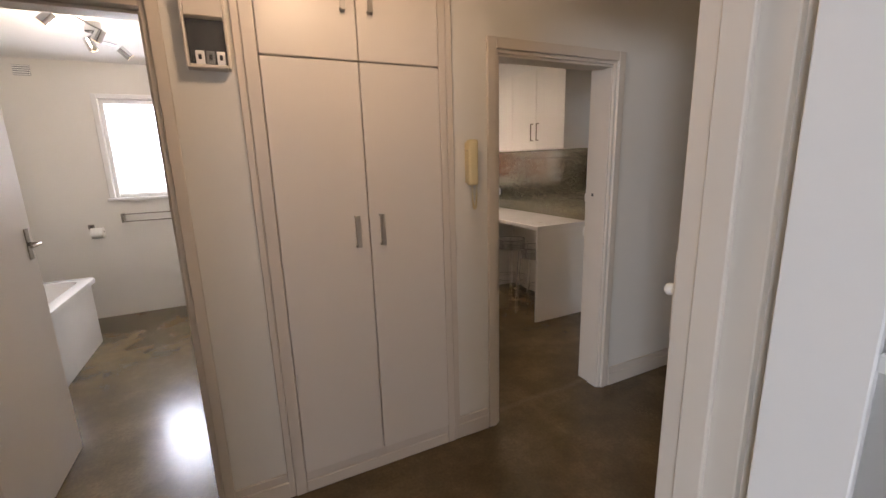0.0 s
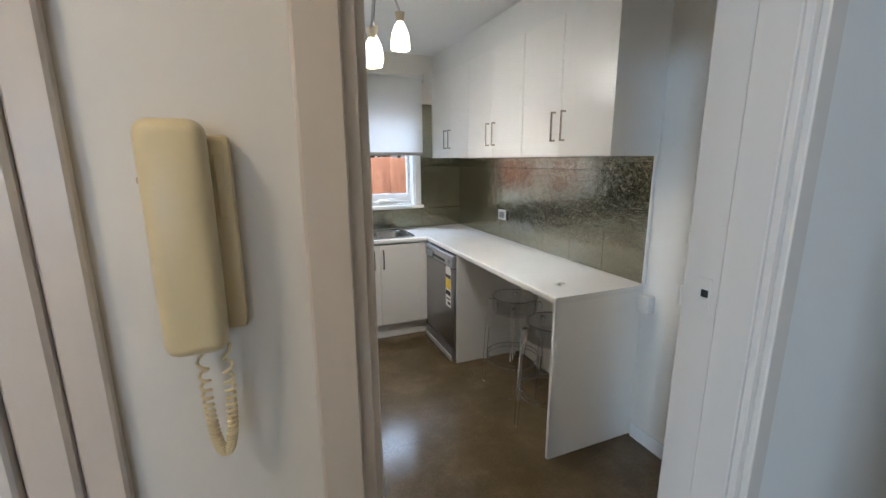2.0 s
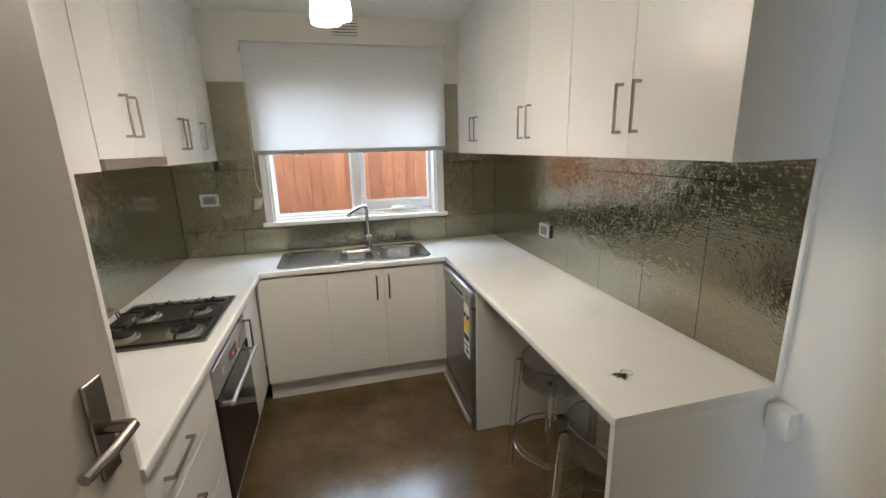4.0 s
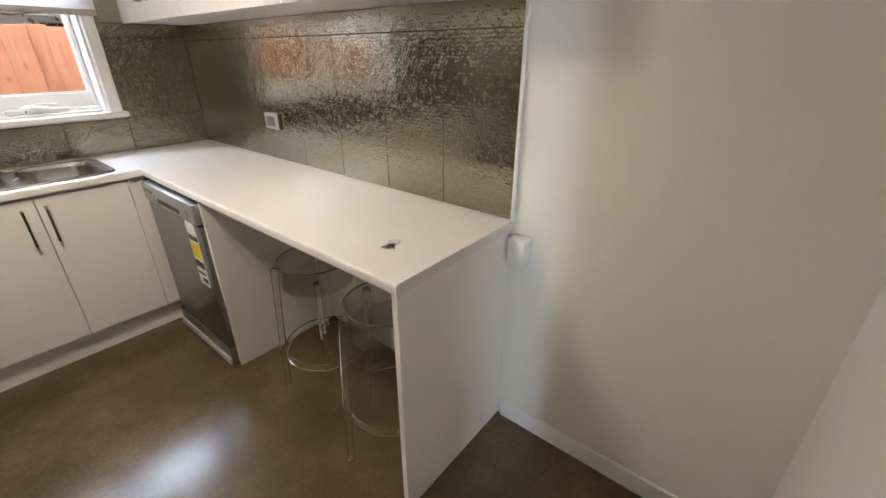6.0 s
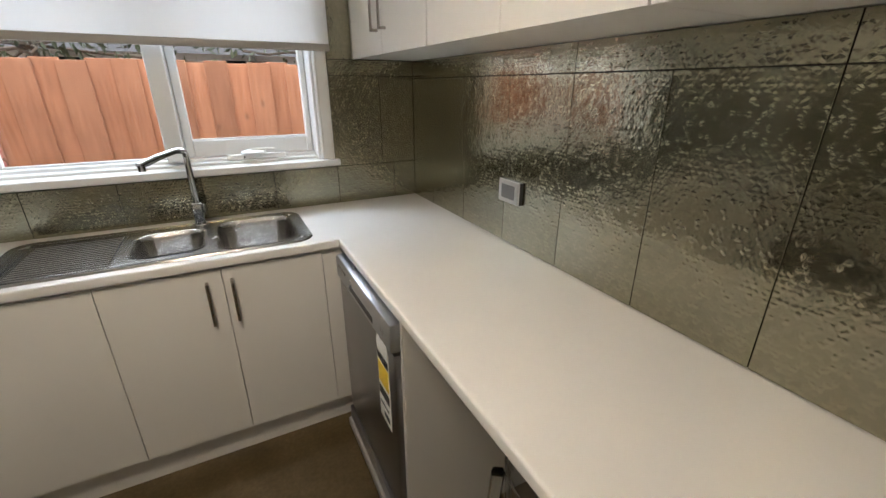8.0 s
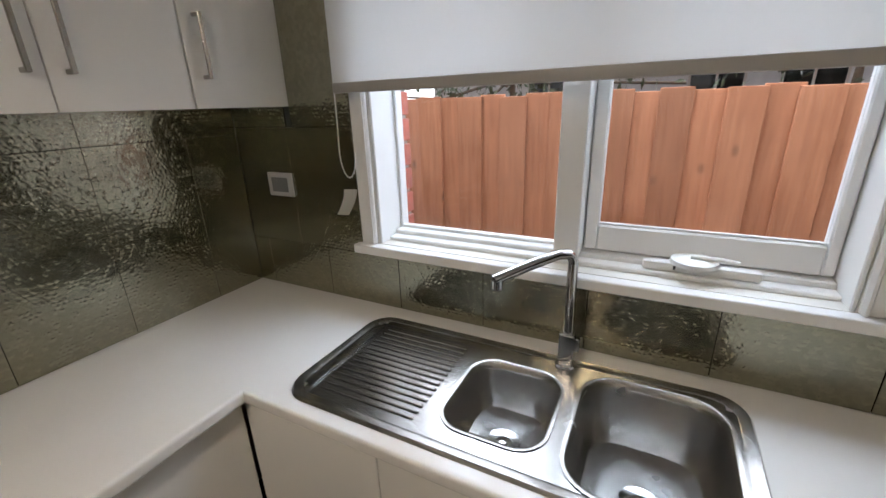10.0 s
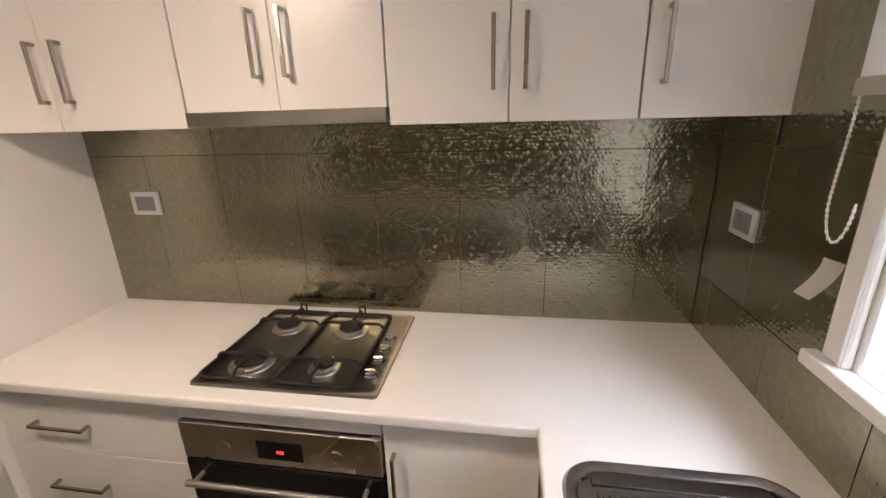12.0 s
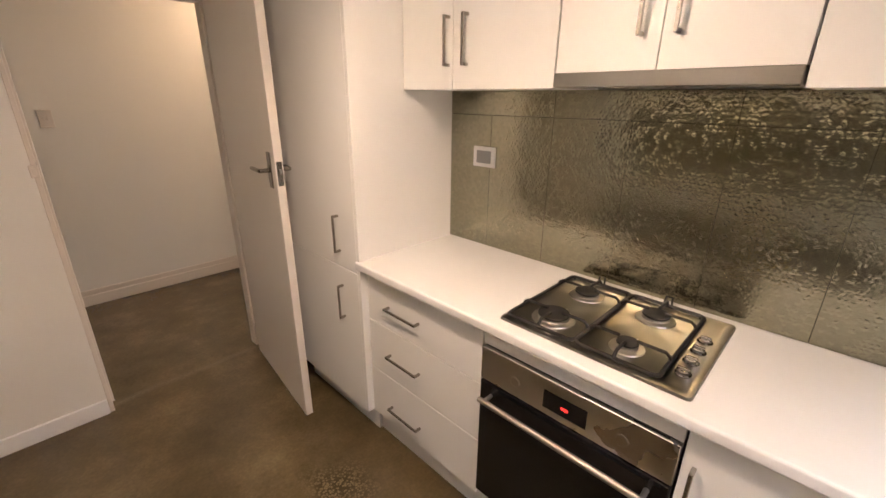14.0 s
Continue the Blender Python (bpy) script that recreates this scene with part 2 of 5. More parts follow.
    tilt = vec("MULTIPLY", vec("SUBTRACT", rnd.outputs["Color"], (0.5, 0.5, 0.5)).outputs[0], (0.0016, 0.0012, 0)).outputs[0]
    lean = vec("DOT_PRODUCT", cell, tilt).outputs["Value"]
    ns, big = n.new("ShaderNodeTexNoise"), n.new("ShaderNodeTexNoise")
    ns.inputs["Scale"].default_value, ns.inputs["Detail"].default_value = 16, 2
    big.inputs["Scale"].default_value, big.inputs["Detail"].default_value = 5, 4
    l.new(spot, ns.inputs["Vector"])
    l.new(spot, big.inputs["Vector"])
    height = num("MULTIPLY", num("ADD", tall.outputs[0], lean), rim.outputs[0])
    height = num("MULTIPLY_ADD", ns.outputs[0], 0.003, height)
    worn = n.new("ShaderNodeMapRange")
    worn.inputs[1].default_value, worn.inputs[2].default_value = 0.32, 0.6
    worn.inputs[3].default_value, worn.inputs[4].default_value = 0.45, 1.0
    l.new(big.outputs[0], worn.inputs[0])
    bp = n.new("ShaderNodeBump")
    bp.inputs["Distance"].default_value = 0.8
    l.new(worn.outputs[0], bp.inputs["Strength"])
    l.new(height, bp.inputs["Height"])
    l.new(bp.outputs[0], b.inputs["Normal"])
    mix = n.new("ShaderNodeMix")
    mix.data_type = "RGBA"
    mix.inputs[6].default_value = (0.25, 0.237, 0.16, 1)
    mix.inputs[7].default_value = (0.31, 0.296, 0.205, 1)
    l.new(rnd.outputs["Value"], mix.inputs[0])
    l.new(mix.outputs[2], b.inputs["Base Color"])
    b.inputs["Metallic"].default_value = 1.0
    b.inputs["Coat Weight"].default_value, b.inputs["Coat Roughness"].default_value, b.inputs["Coat IOR"].default_value = 0.8, 0.06, 1.7
    l.new(bp.outputs[0], b.inputs["Coat Normal"])
    rr = n.new("ShaderNodeMapRange")
    rr.inputs[3].default_value, rr.inputs[4].default_value = 0.17, 0.23
    l.new(big.outputs[0], rr.inputs[0])
    l.new(rr.outputs[0], b.inputs["Roughness"])
    return m


PEWTER = pewter()


def concrete():
    """Sealed, polished concrete, brown, with blotches, worn spots and exposed stones."""
    m = bpy.data.materials.new("polished_concrete")
    m.use_nodes = True
    n, l = m.node_tree.nodes, m.node_tree.links
    b = n["Principled BSDF"]
    co = n.new("ShaderNodeTexCoord")
    a = n.new("ShaderNodeTexNoise")
    a.inputs["Scale"].default_value, a.inputs["Detail"].default_value, a.inputs["Roughness"].default_value = 2.4, 11, 0.7
    c = n.new("ShaderNodeTexNoise")
    c.inputs["Scale"].default_value, c.inputs["Detail"].default_value = 70, 8
    v = n.new("ShaderNodeTexVoronoi")
    v.inputs["Scale"].default_value = 95
    for t in (a, c, v):
        l.new(co.outputs["Object"], t.inputs["Vector"])
    ramp = n.new("ShaderNodeValToRGB")
    r = ramp.color_ramp
    r.elements[0].position, r.elements[0].color = 0.28, (0.07, 0.05, 0.023, 1)
    r.elements[1].position, r.elements[1].color = 0.78, (0.2, 0.15, 0.078, 1)
    e = r.elements.new(0.52)
    e.color = (0.112, 0.08, 0.038, 1)
    l.new(a.outputs[0], ramp.inputs[0])
    grain = n.new("ShaderNodeMix")
    grain.data_type, grain.blend_type = "RGBA", "OVERLAY"
    grain.inputs[0].default_value = 0.3
    l.new(ramp.outputs[0], grain.inputs[6])
    l.new(c.outputs[0], grain.inputs[7])
    # exposed stones where the topping is thin
    thin = n.new("ShaderNodeTexNoise")
    thin.inputs["Scale"].default_value, thin.inputs["Detail"].default_value = 1.7, 9
    off = n.new("ShaderNodeMapping")
    off.inputs["Location"].default_value = (3.1, 1.7, 0)
    l.new(co.outputs["Object"], off.inputs["Vector"])
    l.new(off.outputs[0], thin.inputs["Vector"])
    tm = n.new("ShaderNodeMapRange")
    tm.inputs[1].default_value, tm.inputs[2].default_value = 0.66, 0.84
    # the topping has worn through most in front of the drawers
    far = n.new("ShaderNodeVectorMath")
    far.operation = "DISTANCE"
    far.inputs[1].default_value = (-1.56, -1.86, 0)
    l.new(co.outputs["Object"], far.inputs[0])
    wear = n.new("ShaderNodeMapRange")
    wear.inputs[1].default_value, wear.inputs[2].default_value = 0.5, 0.05
    wear.inputs[4].default_value = 0.2
    l.new(far.outputs["Value"], wear.inputs[0])
    both = n.new("ShaderNodeMath")
    l.new(thin.outputs[0], both.inputs[0])
    l.new(wear.outputs[0], both.inputs[1])
    l.new(both.outputs[0], tm.inputs[0])
    vm = n.new("ShaderNodeMapRange")
    vm.inputs[1].default_value, vm.inputs[2].default_value = 0.6, 0.32
    l.new(v.outputs["Distance"], vm.inputs[0])
    stone = n.new("ShaderNodeMix")
    stone.data_type = "RGBA"
    tone = n.new("ShaderNodeMix")
    tone.data_type = "RGBA"
    tone.inputs[6].default_value, tone.inputs[7].default_value = (0.02, 0.014, 0.006, 1), (0.25, 0.19, 0.1, 1)
    l.new(vm.outputs[0], tone.inputs[0])
    l.new(tone.outputs[2], stone.inputs[7])
    sc = n.new("ShaderNodeMath")
    sc.operation = "MULTIPLY"
    sc.inputs[1].default_value = 0.6
    l.new(tm.outputs[0], sc.inputs[0])
    l.new(sc.outputs[0], stone.inputs[0])
    l.new(grain.outputs[2], stone.inputs[6])
    # scuffed seam across the kitchen doorway
    sx = n.new("ShaderNodeSeparateXYZ")
    l.new(co.outputs["Object"], sx.inputs[0])
    wob = n.new("ShaderNodeMath")
    wob.operation = "MULTIPLY_ADD"
    wob.inputs[1].default_value = 0.16
    l.new(thin.outputs[0], wob.inputs[0])
    l.new(sx.outputs[1], wob.inputs[2])
    gap = n.new("ShaderNodeMath")
    gap.operation = "ADD"
    gap.inputs[1].default_value = 3.3 - 0.08
    l.new(wob.outputs[0], gap.inputs[0])
    mag = n.new("ShaderNodeMath")
    mag.operation = "ABSOLUTE"
    l.new(gap.outputs[0], mag.inputs[0])
    near = n.new("ShaderNodeMapRange")
    near.inputs[1].default_value, near.inputs[2].default_value = 0.035, 0.0
    near.inputs[4].default_value = 0.45
    l.new(mag.outputs[0], near.inputs[0])
    rub = n.new("ShaderNodeMath")
    rub.operation = "MULTIPLY"
    l.new(near.outputs[0], rub.inputs[0])
    l.new(c.outputs[0], rub.inputs[1])
    seam = n.new("ShaderNodeMix")
    seam.data_type = "RGBA"
    seam.inputs[7].default_value = (0.23, 0.19, 0.13, 1)
    l.new(rub.outputs[0], seam.inputs[0])
    l.new(stone.outputs[2], seam.inputs[6])
    l.new(seam.outputs[2], b.inputs["Base Color"])
    rr = n.new("ShaderNodeMapRange")
    rr.inputs[3].default_value, rr.inputs[4].default_value = 0.12, 0.26
    l.new(a.outputs[0], rr.inputs[0])
    l.new(rr.outputs[0], b.inputs["Roughness"])
    b.inputs["Specular IOR Level"].default_value = 0.6
    bp = n.new("ShaderNodeBump")
    bp.inputs["Strength"].default_value, bp.inputs["Distance"].default_value = 0.06, 0.003
    l.new(c.outputs[0], bp.inputs["Height"])
    l.new(bp.outputs[0], b.inputs["Normal"])
    return m


CONCRETE = concrete()


def timber():
    """Red-brown stained fence paling with upright grain and knots."""
    m = bpy.data.materials.new("stained_paling")
    m.use_nodes = True
    n, l = m.node_tree.nodes, m.node_tree.links
    b = n["Principled BSDF"]
    b.inputs["Roughness"].default_value = 0.8
    co, info = n.new("ShaderNodeTexCoord"), n.new("ShaderNodeObjectInfo")
    shift = n.new("ShaderNodeVectorMath")
    shift.operation = "MULTIPLY_ADD"
    shift.inputs[1].default_value = (40, 40, 40)
    cmb = n.new("ShaderNodeCombineXYZ")
    for i in range(3):
        l.new(info.outputs["Random"], cmb.inputs[i])
    l.new(cmb.outputs[0], shift.inputs[0])
    l.new(co.outputs["Object"], shift.inputs[2])
    mp = n.new("ShaderNodeMapping")
    mp.inputs["Scale"].default_value = (1, 1, 0.06)
    l.new(shift.outputs[0], mp.inputs["Vector"])
    g = n.new("ShaderNodeTexNoise")
    g.inputs["Scale"].default_value, g.inputs["Detail"].default_value = 60, 6
    l.new(mp.outputs[0], g.inputs["Vector"])
    k = n.new("ShaderNodeTexNoise")
    k.inputs["Scale"].default_value, k.inputs["Detail"].default_value = 4, 3
    l.new(shift.outputs[0], k.inputs["Vector"])
    ramp = n.new("ShaderNodeValToRGB")
    r = ramp.color_ramp
    r.elements[0].position, r.elements[0].color = 0.28, (0.33, 0.125, 0.058, 1)
    r.elements[1].position, r.elements[1].color = 0.75, (0.6, 0.285, 0.155, 1)
    av = n.new("ShaderNodeMath")
    av.operation = "MULTIPLY_ADD"
    av.inputs[1].default_value = 0.5
    hf = n.new("ShaderNodeMath")
    hf.operation = "MULTIPLY"
    hf.inputs[1].default_value = 0.5
    l.new(k.outputs[0], hf.inputs[0])
    l.new(g.outputs[0], av.inputs[0])
    l.new(hf.outputs[0], av.inputs[2])
    l.new(av.outputs[0], ramp.inputs[0])
    hsv = n.new("ShaderNodeHueSaturation")
    mr = n.new("ShaderNodeMapRange")
    mr.inputs[3].default_value, mr.inputs[4].default_value = 0.8, 1.2
    l.new(info.outputs["Random"], mr.inputs[0])
    # scattered knots, a little taller than wide
    kv = n.new("ShaderNodeTexVoronoi")
    kv.inputs["Scale"].default_value = 6.0
    kmap = n.new("ShaderNodeMapping")
    kmap.inputs["Scale"].default_value = (1, 1, 0.6)
    l.new(shift.outputs[0], kmap.inputs["Vector"])
    l.new(kmap.outputs[0], kv.inputs["Vector"])
    knot = n.new("ShaderNodeMapRange")
    knot.inputs[1].default_value, knot.inputs[2].default_value = 0.03, 0.12
    knot.inputs[3].default_value, knot.inputs[4].default_value = 0.45, 1.0
    l.new(kv.outputs["Distance"], knot.inputs[0])
    dark = n.new("ShaderNodeMath")
    dark.operation = "MULTIPLY"
    l.new(mr.outputs[0], dark.inputs[0])
    l.new(knot.outputs[0], dark.inputs[1])
    l.new(dark.outputs[0], hsv.inputs["Value"])
    l.new(ramp.outputs[0], hsv.inputs["Color"])
    l.new(hsv.outputs[0], b.inputs["Base Color"])
    bp = n.new("ShaderNodeBump")
    bp.inputs["Strength"].default_value, bp.inputs["Distance"].default_value = 0.3, 0.003
    l.new(g.outputs[0], bp.inputs["Height"])
    l.new(bp.outputs[0], b.inputs["Normal"])
    return m


PALING = timber()

# ---------------------------------------------------------------- modelling helpers


def box(bm, x0, x1, y0, y1, z0, z1, bev=0.0, seg=1):
    """A box, its edges rounded by bev."""
    x0, x1, y0, y1, z0, z1 = min(x0, x1), max(x0, x1), min(y0, y1), max(y0, y1), min(z0, z1), max(z0, z1)
    v = [bm.verts.new((x, y, z)) for z in (z0, z1) for y in (y0, y1) for x in (x0, x1)]
    fs = [bm.faces.new([v[i] for i in q]) for q in ((0, 2, 3, 1), (4, 5, 7, 6), (0, 1, 5, 4), (2, 6, 7, 3), (0, 4, 6, 2), (1, 3, 7, 5))]
    if bev:
        edges = list({e for f in fs for e in f.edges})
        bmesh.ops.bevel(bm, geom=edges, offset=bev, segments=seg, profile=0.5, affect="EDGES")
    return bm


def boxes(*rows, bev=0.0, seg=1):
    bm = bmesh.new()
    for r in rows:
        box(bm, *r, bev=bev, seg=seg)
    return bm


def turned(profile, axis="z", at=(0, 0, 0), steps=24, bm=None, cap=True):
    """A solid of revolution from (radius, height) pairs, round an axis through at."""
    bm = bm or bmesh.new()
    rings = []
    for r, h in profile:
        ring = []
        for i in range(steps):
            a = 2 * math.pi * i / steps
            u, w = r * math.cos(a), r * math.sin(a)
            p = {"z": (u, w, h), "x": (h, u, w), "y": (w, h, u)}[axis]
            ring.append(bm.verts.new(Vector(p) + Vector(at)))
        rings.append(ring)
    for a, b in zip(rings, rings[1:]):
        for i in range(steps):
            j = (i + 1) % steps
            bm.faces.new((a[i], a[j], b[j], b[i]))
    if cap and profile[0][0] > 0.0005:
        bm.faces.new(rings[0][::-1])
    if cap and profile[-1][0] > 0.0005:
        bm.faces.new(rings[-1])
    return bm


def tube(points, r, steps=8, bm=None, closed=False):
    """A round bar along points."""
    bm = bm or bmesh.new()
    pts = [Vector(p) for p in points]
    rings, n = [], len(pts)
    up = Vector((0.13, 0.29, 0.95)).normalized()
    for i, p in enumerate(pts):
        a, b = (pts[i - 1], pts[(i + 1) % n]) if closed else (pts[max(i - 1, 0)], pts[min(i + 1, n - 1)])
        d = (b - a).normalized()
        s = d.cross(up)
        if s.length < 0.05:
            s = d.cross(Vector((1, 0, 0)))
        s.normalize()
        w = s.cross(d)
        rings.append([bm.verts.new(p + r * (math.cos(q) * s + math.sin(q) * w)) for q in [2 * math.pi * k / steps for k in range(steps)]])
    pairs = list(zip(rings, rings[1:])) + ([(rings[-1], rings[0])] if closed else [])
    for a, b in pairs:
        for i in range(steps):
            j = (i + 1) % steps
            bm.faces.new((a[i], a[j], b[j], b[i]))
    if not closed:
        bm.faces.new(rings[0][::-1])
        bm.faces.new(rings[-1])
    return bm


def arc(cx, cy, cz, r, a0, a1, n, plane="xy"):
    out = []
    for i in range(n + 1):
        a = radians(a0 + (a1 - a0) * i / n)
        u, w = r * math.cos(a), r * math.sin(a)
        out.append({"xy": (cx + u, cy + w, cz), "yz": (cx, cy + u, cz + w), "xz": (cx + u, cy, cz + w)}[plane])
    return out


def mesh_of(name, bm, material, smooth=False):
    bmesh.ops.recalc_face_normals(bm, faces=bm.faces)
    me = bpy.data.meshes.new(name)
    bm.to_mesh(me)
    bm.free()
    me.materials.append(material)
    if smooth:
        for p in me.polygons:
            p.use_smooth = True
        me.set_sharp_from_angle(angle=radians(38))
    return me


def thing(name, loc, label, category, group="", kind=""):
    """An Empty at the base of a thing."""
    ob = new(name)
    ob.location = loc
    ob.empty_display_size = 0.05
    return tagged(ob, label, category, group, kind)


def root_of(ob):
    while ob.parent:
        ob = ob.parent
    return ob


def part(name, bm, material, parent, label="", smooth=False, local=False):
    """One mesh under a thing or a part; bm is in world metres unless local."""
    if not local:
        bmesh.ops.translate(bm, vec=-Vector(root_of(parent).location), verts=bm.verts)
    ob = new(name, mesh_of(name, bm, material, smooth))
    ob.parent = parent
    return tagged(ob, label)


def solid(name, bm, material, label, category, kind="", smooth=False, group=""):
    ob = new(name, mesh_of(name, bm, material, smooth))
    return tagged(ob, label, category, group, kind)



def bar_handle(parent, mid, span, along, out, mid_label=""):
    """A flat bow handle: bar and two posts. along and out: unit axes."""
    a, o, m = Vector(along), Vector(out), Vector(mid)
    s = a.cross(o)
    bm = bmesh.new()

    def block(c, ha, ho, hs):
        e = [abs(a[i]) * ha + abs(o[i]) * ho + abs(s[i]) * hs for i in range(3)]
        box(bm, c[0] - e[0], c[0] + e[0], c[1] - e[1], c[1] + e[1], c[2] - e[2], c[2] + e[2], bev=0.0015)

    block(m + o * 0.027, span / 2, 0.004, 0.005)
    block(m + o * 0.0125 + a * (span / 2 - 0.005), 0.005, 0.0125, 0.005)
    block(m + o * 0.0125 - a * (span / 2 - 0.005), 0.005, 0.0125, 0.005)
    return part("handle", bm, NICKEL, parent, "satin nickel bow handle")

# ---------------------------------------------------------------- structure
# kitchen: x -2.31..0, y -3.235..0; hall: y -4.78..-3.41; bathroom: x -4.75..-3.05; living room south of the hall
CH = 2.5
NORTH = 0.24

solid("floor", boxes((-5.8, 0.3, -4.84, 0.0, -0.1, 0.0), (-14.3, 0.3, -15.6, -4.84, -0.1, 0.0)), CONCRETE, "dark brown polished concrete floor, mottled and worn", "floor", "structure")
solid("ceiling", boxes((-5.8, 0.3, -4.84, 0.1, CH, CH + 0.1), (-14.3, 0.3, -15.6, -4.84, CH, CH + 0.1)), CEIL, "white painted plaster ceiling", "ceiling", "structure")

# outer wall with the two windows
KX0, KX1, KZ0, KZ1 = -1.698, -0.497, 1.125, 2.09
BX0, BX1, BZ0, BZ1 = -4.01, -3.30, 1.22, 2.17
solid("wall_north", boxes(
    (-5.8, BX0, 0, 0.12, 0, CH), (BX0, BX1, 0, 0.12, 0, BZ0), (BX0, BX1, 0, 0.12, BZ1, CH),
    (BX1, KX0, 0, 0.12, 0, CH), (KX0, KX1, 0, 0.12, 0, KZ0), (KX0, KX1, 0, 0.12, KZ1, CH), (KX1, 0.3, 0, 0.12, 0, CH)),
    WALL, "off-white painted plaster wall", "wall", "structure")
brick_wall = solid("wall_outer", boxes(
    (-5.8, BX0, 0.13, 0.232, 0, 2.6), (BX0, BX1, 0.13, 0.232, 0, BZ0), (BX0, BX1, 0.13, 0.232, BZ1, 2.6),
    (BX1, KX0 - 0.012, 0.13, 0.232, 0, 2.6), (KX0 - 0.012, KX1 + 0.012, 0.13, 0.232, 0, KZ0 - 0.01), (KX0 - 0.012, KX1 + 0.012, 0.13, 0.232, KZ1, 2.6),
    (KX1 + 0.012, 0.3, 0.13, 0.232, 0, 2.6)), MORTAR, "outer leaf of red brick with pale mortar", "wall", "structure")
solid("wall_east", boxes((0.0, 0.12, -3.41, 0.0, 0, CH), (0.0, 0.12, -3.86, -3.41, 0, CH), (0.0, 0.12, -4.90, -4.74, 0, CH), (0.0, 0.12, -4.74, -3.86, 2.09, CH)),
      WALL, "off-white painted plaster wall", "wall", "structure")
solid("wall_party", boxes((-2.41, -2.31, -3.235, 0, 0, CH), (-3.06, -2.41, -0.1, 0, 0, CH), (-3.06, -2.96, -3.235, -0.1, 0, CH)),
      WALL, "off-white painted partition", "wall", "structure")
# wall between hall and kitchen, with cupboard recess, kitchen and bathroom doorways
DX0, DX1, DZ = -1.715, -0.9, 2.01
HX0, HX1, HZ = -3.87, -3.10, 2.045
CX0, CX1, CZ1 = -2.768, -2.03, 2.46
solid("wall_hall", boxes(
    (-4.85, HX0, -3.41, -3.235, 0, CH), (HX0, HX1, -3.41, -3.235, HZ, CH), (HX1, CX0, -3.41, -3.235, 0, CH), (CX0, CX1, -3.41, -3.235, CZ1, CH),
    (CX0, CX1, -3.28, -3.235, 0, CZ1), (CX1, DX0, -3.41, -3.235, 0, CH), (DX0, DX1, -3.41, -3.235, DZ, CH), (DX1, 0.0, -3.41, -3.235, 0, CH)),
    WALL, "off-white painted plaster wall", "wall", "structure")
LX0, LX1, LZ = -3.25, -2.235, 2.08
solid("wall_south", boxes((-14.3, LX0, -4.90, -4.78, 0, CH), (LX0, LX1, -4.90, -4.78, LZ, CH), (LX1, 0.0, -4.90, -4.78, 0, CH)),
      WALL, "off-white painted plaster wall", "wall", "structure")
solid("wall_west", boxes((-4.85, -4.75, -3.2, 0, 0, CH), (-4.85, -4.75, -4.78, -3.41, 0, CH)), WALL, "off-white painted plaster wall", "wall", "structure")
# unseen walls, set far back for evener light; the south opening is added
solid("wall_living", boxes((-14.3, -14.18, -15.6, -4.9, 0, 0.7), (-14.3, -14.18, -15.6, -4.9, 2.2, CH), (-14.3, -14.18, -12.4, -4.9, 0.7, 2.2), (-14.3, -14.18, -15.6, -14.4, 0.7, 2.2),
                           (-14.3, -6.6, -15.72, -15.6, 0, CH), (-4.0, 0.3, -15.72, -15.6, 0, CH), (-6.6, -4.0, -15.72, -15.6, 0, 0.7), (-6.6, -4.0, -15.72, -15.6, 2.2, CH),
                           (0.12, 0.3, -15.6, -4.9, 0, CH)), WALL, "off-white painted living room walls, unseen and set far back", "wall", "structure")
solid("wall_landing", boxes((0.12, 1.2, -3.7, -3.6, 0, CH), (0.12, 1.2, -5.0, -4.9, 0, CH), (1.2, 1.3, -5.0, -3.6, 0, CH), (0.12, 1.3, -5.0, -3.6, CH, CH + 0.1), (0.12, 1.3, -5, -3.6, -0.1, 0)),
      WALL, "dim plain walls of the landing outside", "wall", "structure")
solid("bulkhead", boxes((-0.29, 0, -2.35, 0, 2.3, CH), (-2.31, -2.025, -2.17, 0, 2.3, CH), (-2.31, -1.76, -2.81, -2.17, 2.3, CH)), CEIL, "white plaster bulkhead over the wall cupboards", "bulkhead", "structure")


def skirting(name, rows, z1, label, paint=TRIM):
    bm = bmesh.new()
    for r in rows:
        box(bm, *r, 0, z1, bev=0.004)
    return solid(name, bm, paint, label, "skirting board", "structure")


skirting("baseboard_kitchen", ((-0.014, 0, -3.235, -2.345), (DX1 + 0.002, -0.014, -3.235, -3.221)), 0.085, "low white painted skirting board", WHITE)
hall_rows = ((DX1 + 0.06, -0.018, -3.428, -3.41), (-0.018, 0, -3.86, -3.428), (LX1 + 0.062, -0.02, -4.78, -4.762), (CX1 + 0.055, DX0 - 0.055, -3.428, -3.41), (HX1 + 0.02, CX0 - 0.07, -3.428, -3.41))
skirting("baseboard_hall", hall_rows, 0.085, "white painted hall skirting board")
skirting("trim_hall", tuple((a + (0.006 if abs(b - a) < 0.05 else 0), b, c, d) if abs(b - a) < 0.05 else (a, b, c + (0.006 if d == -3.41 else 0), d - (0.006 if d != -3.41 else 0)) for a, b, c, d in hall_rows), 0.125, "stepped moulding on top of the hall skirting")


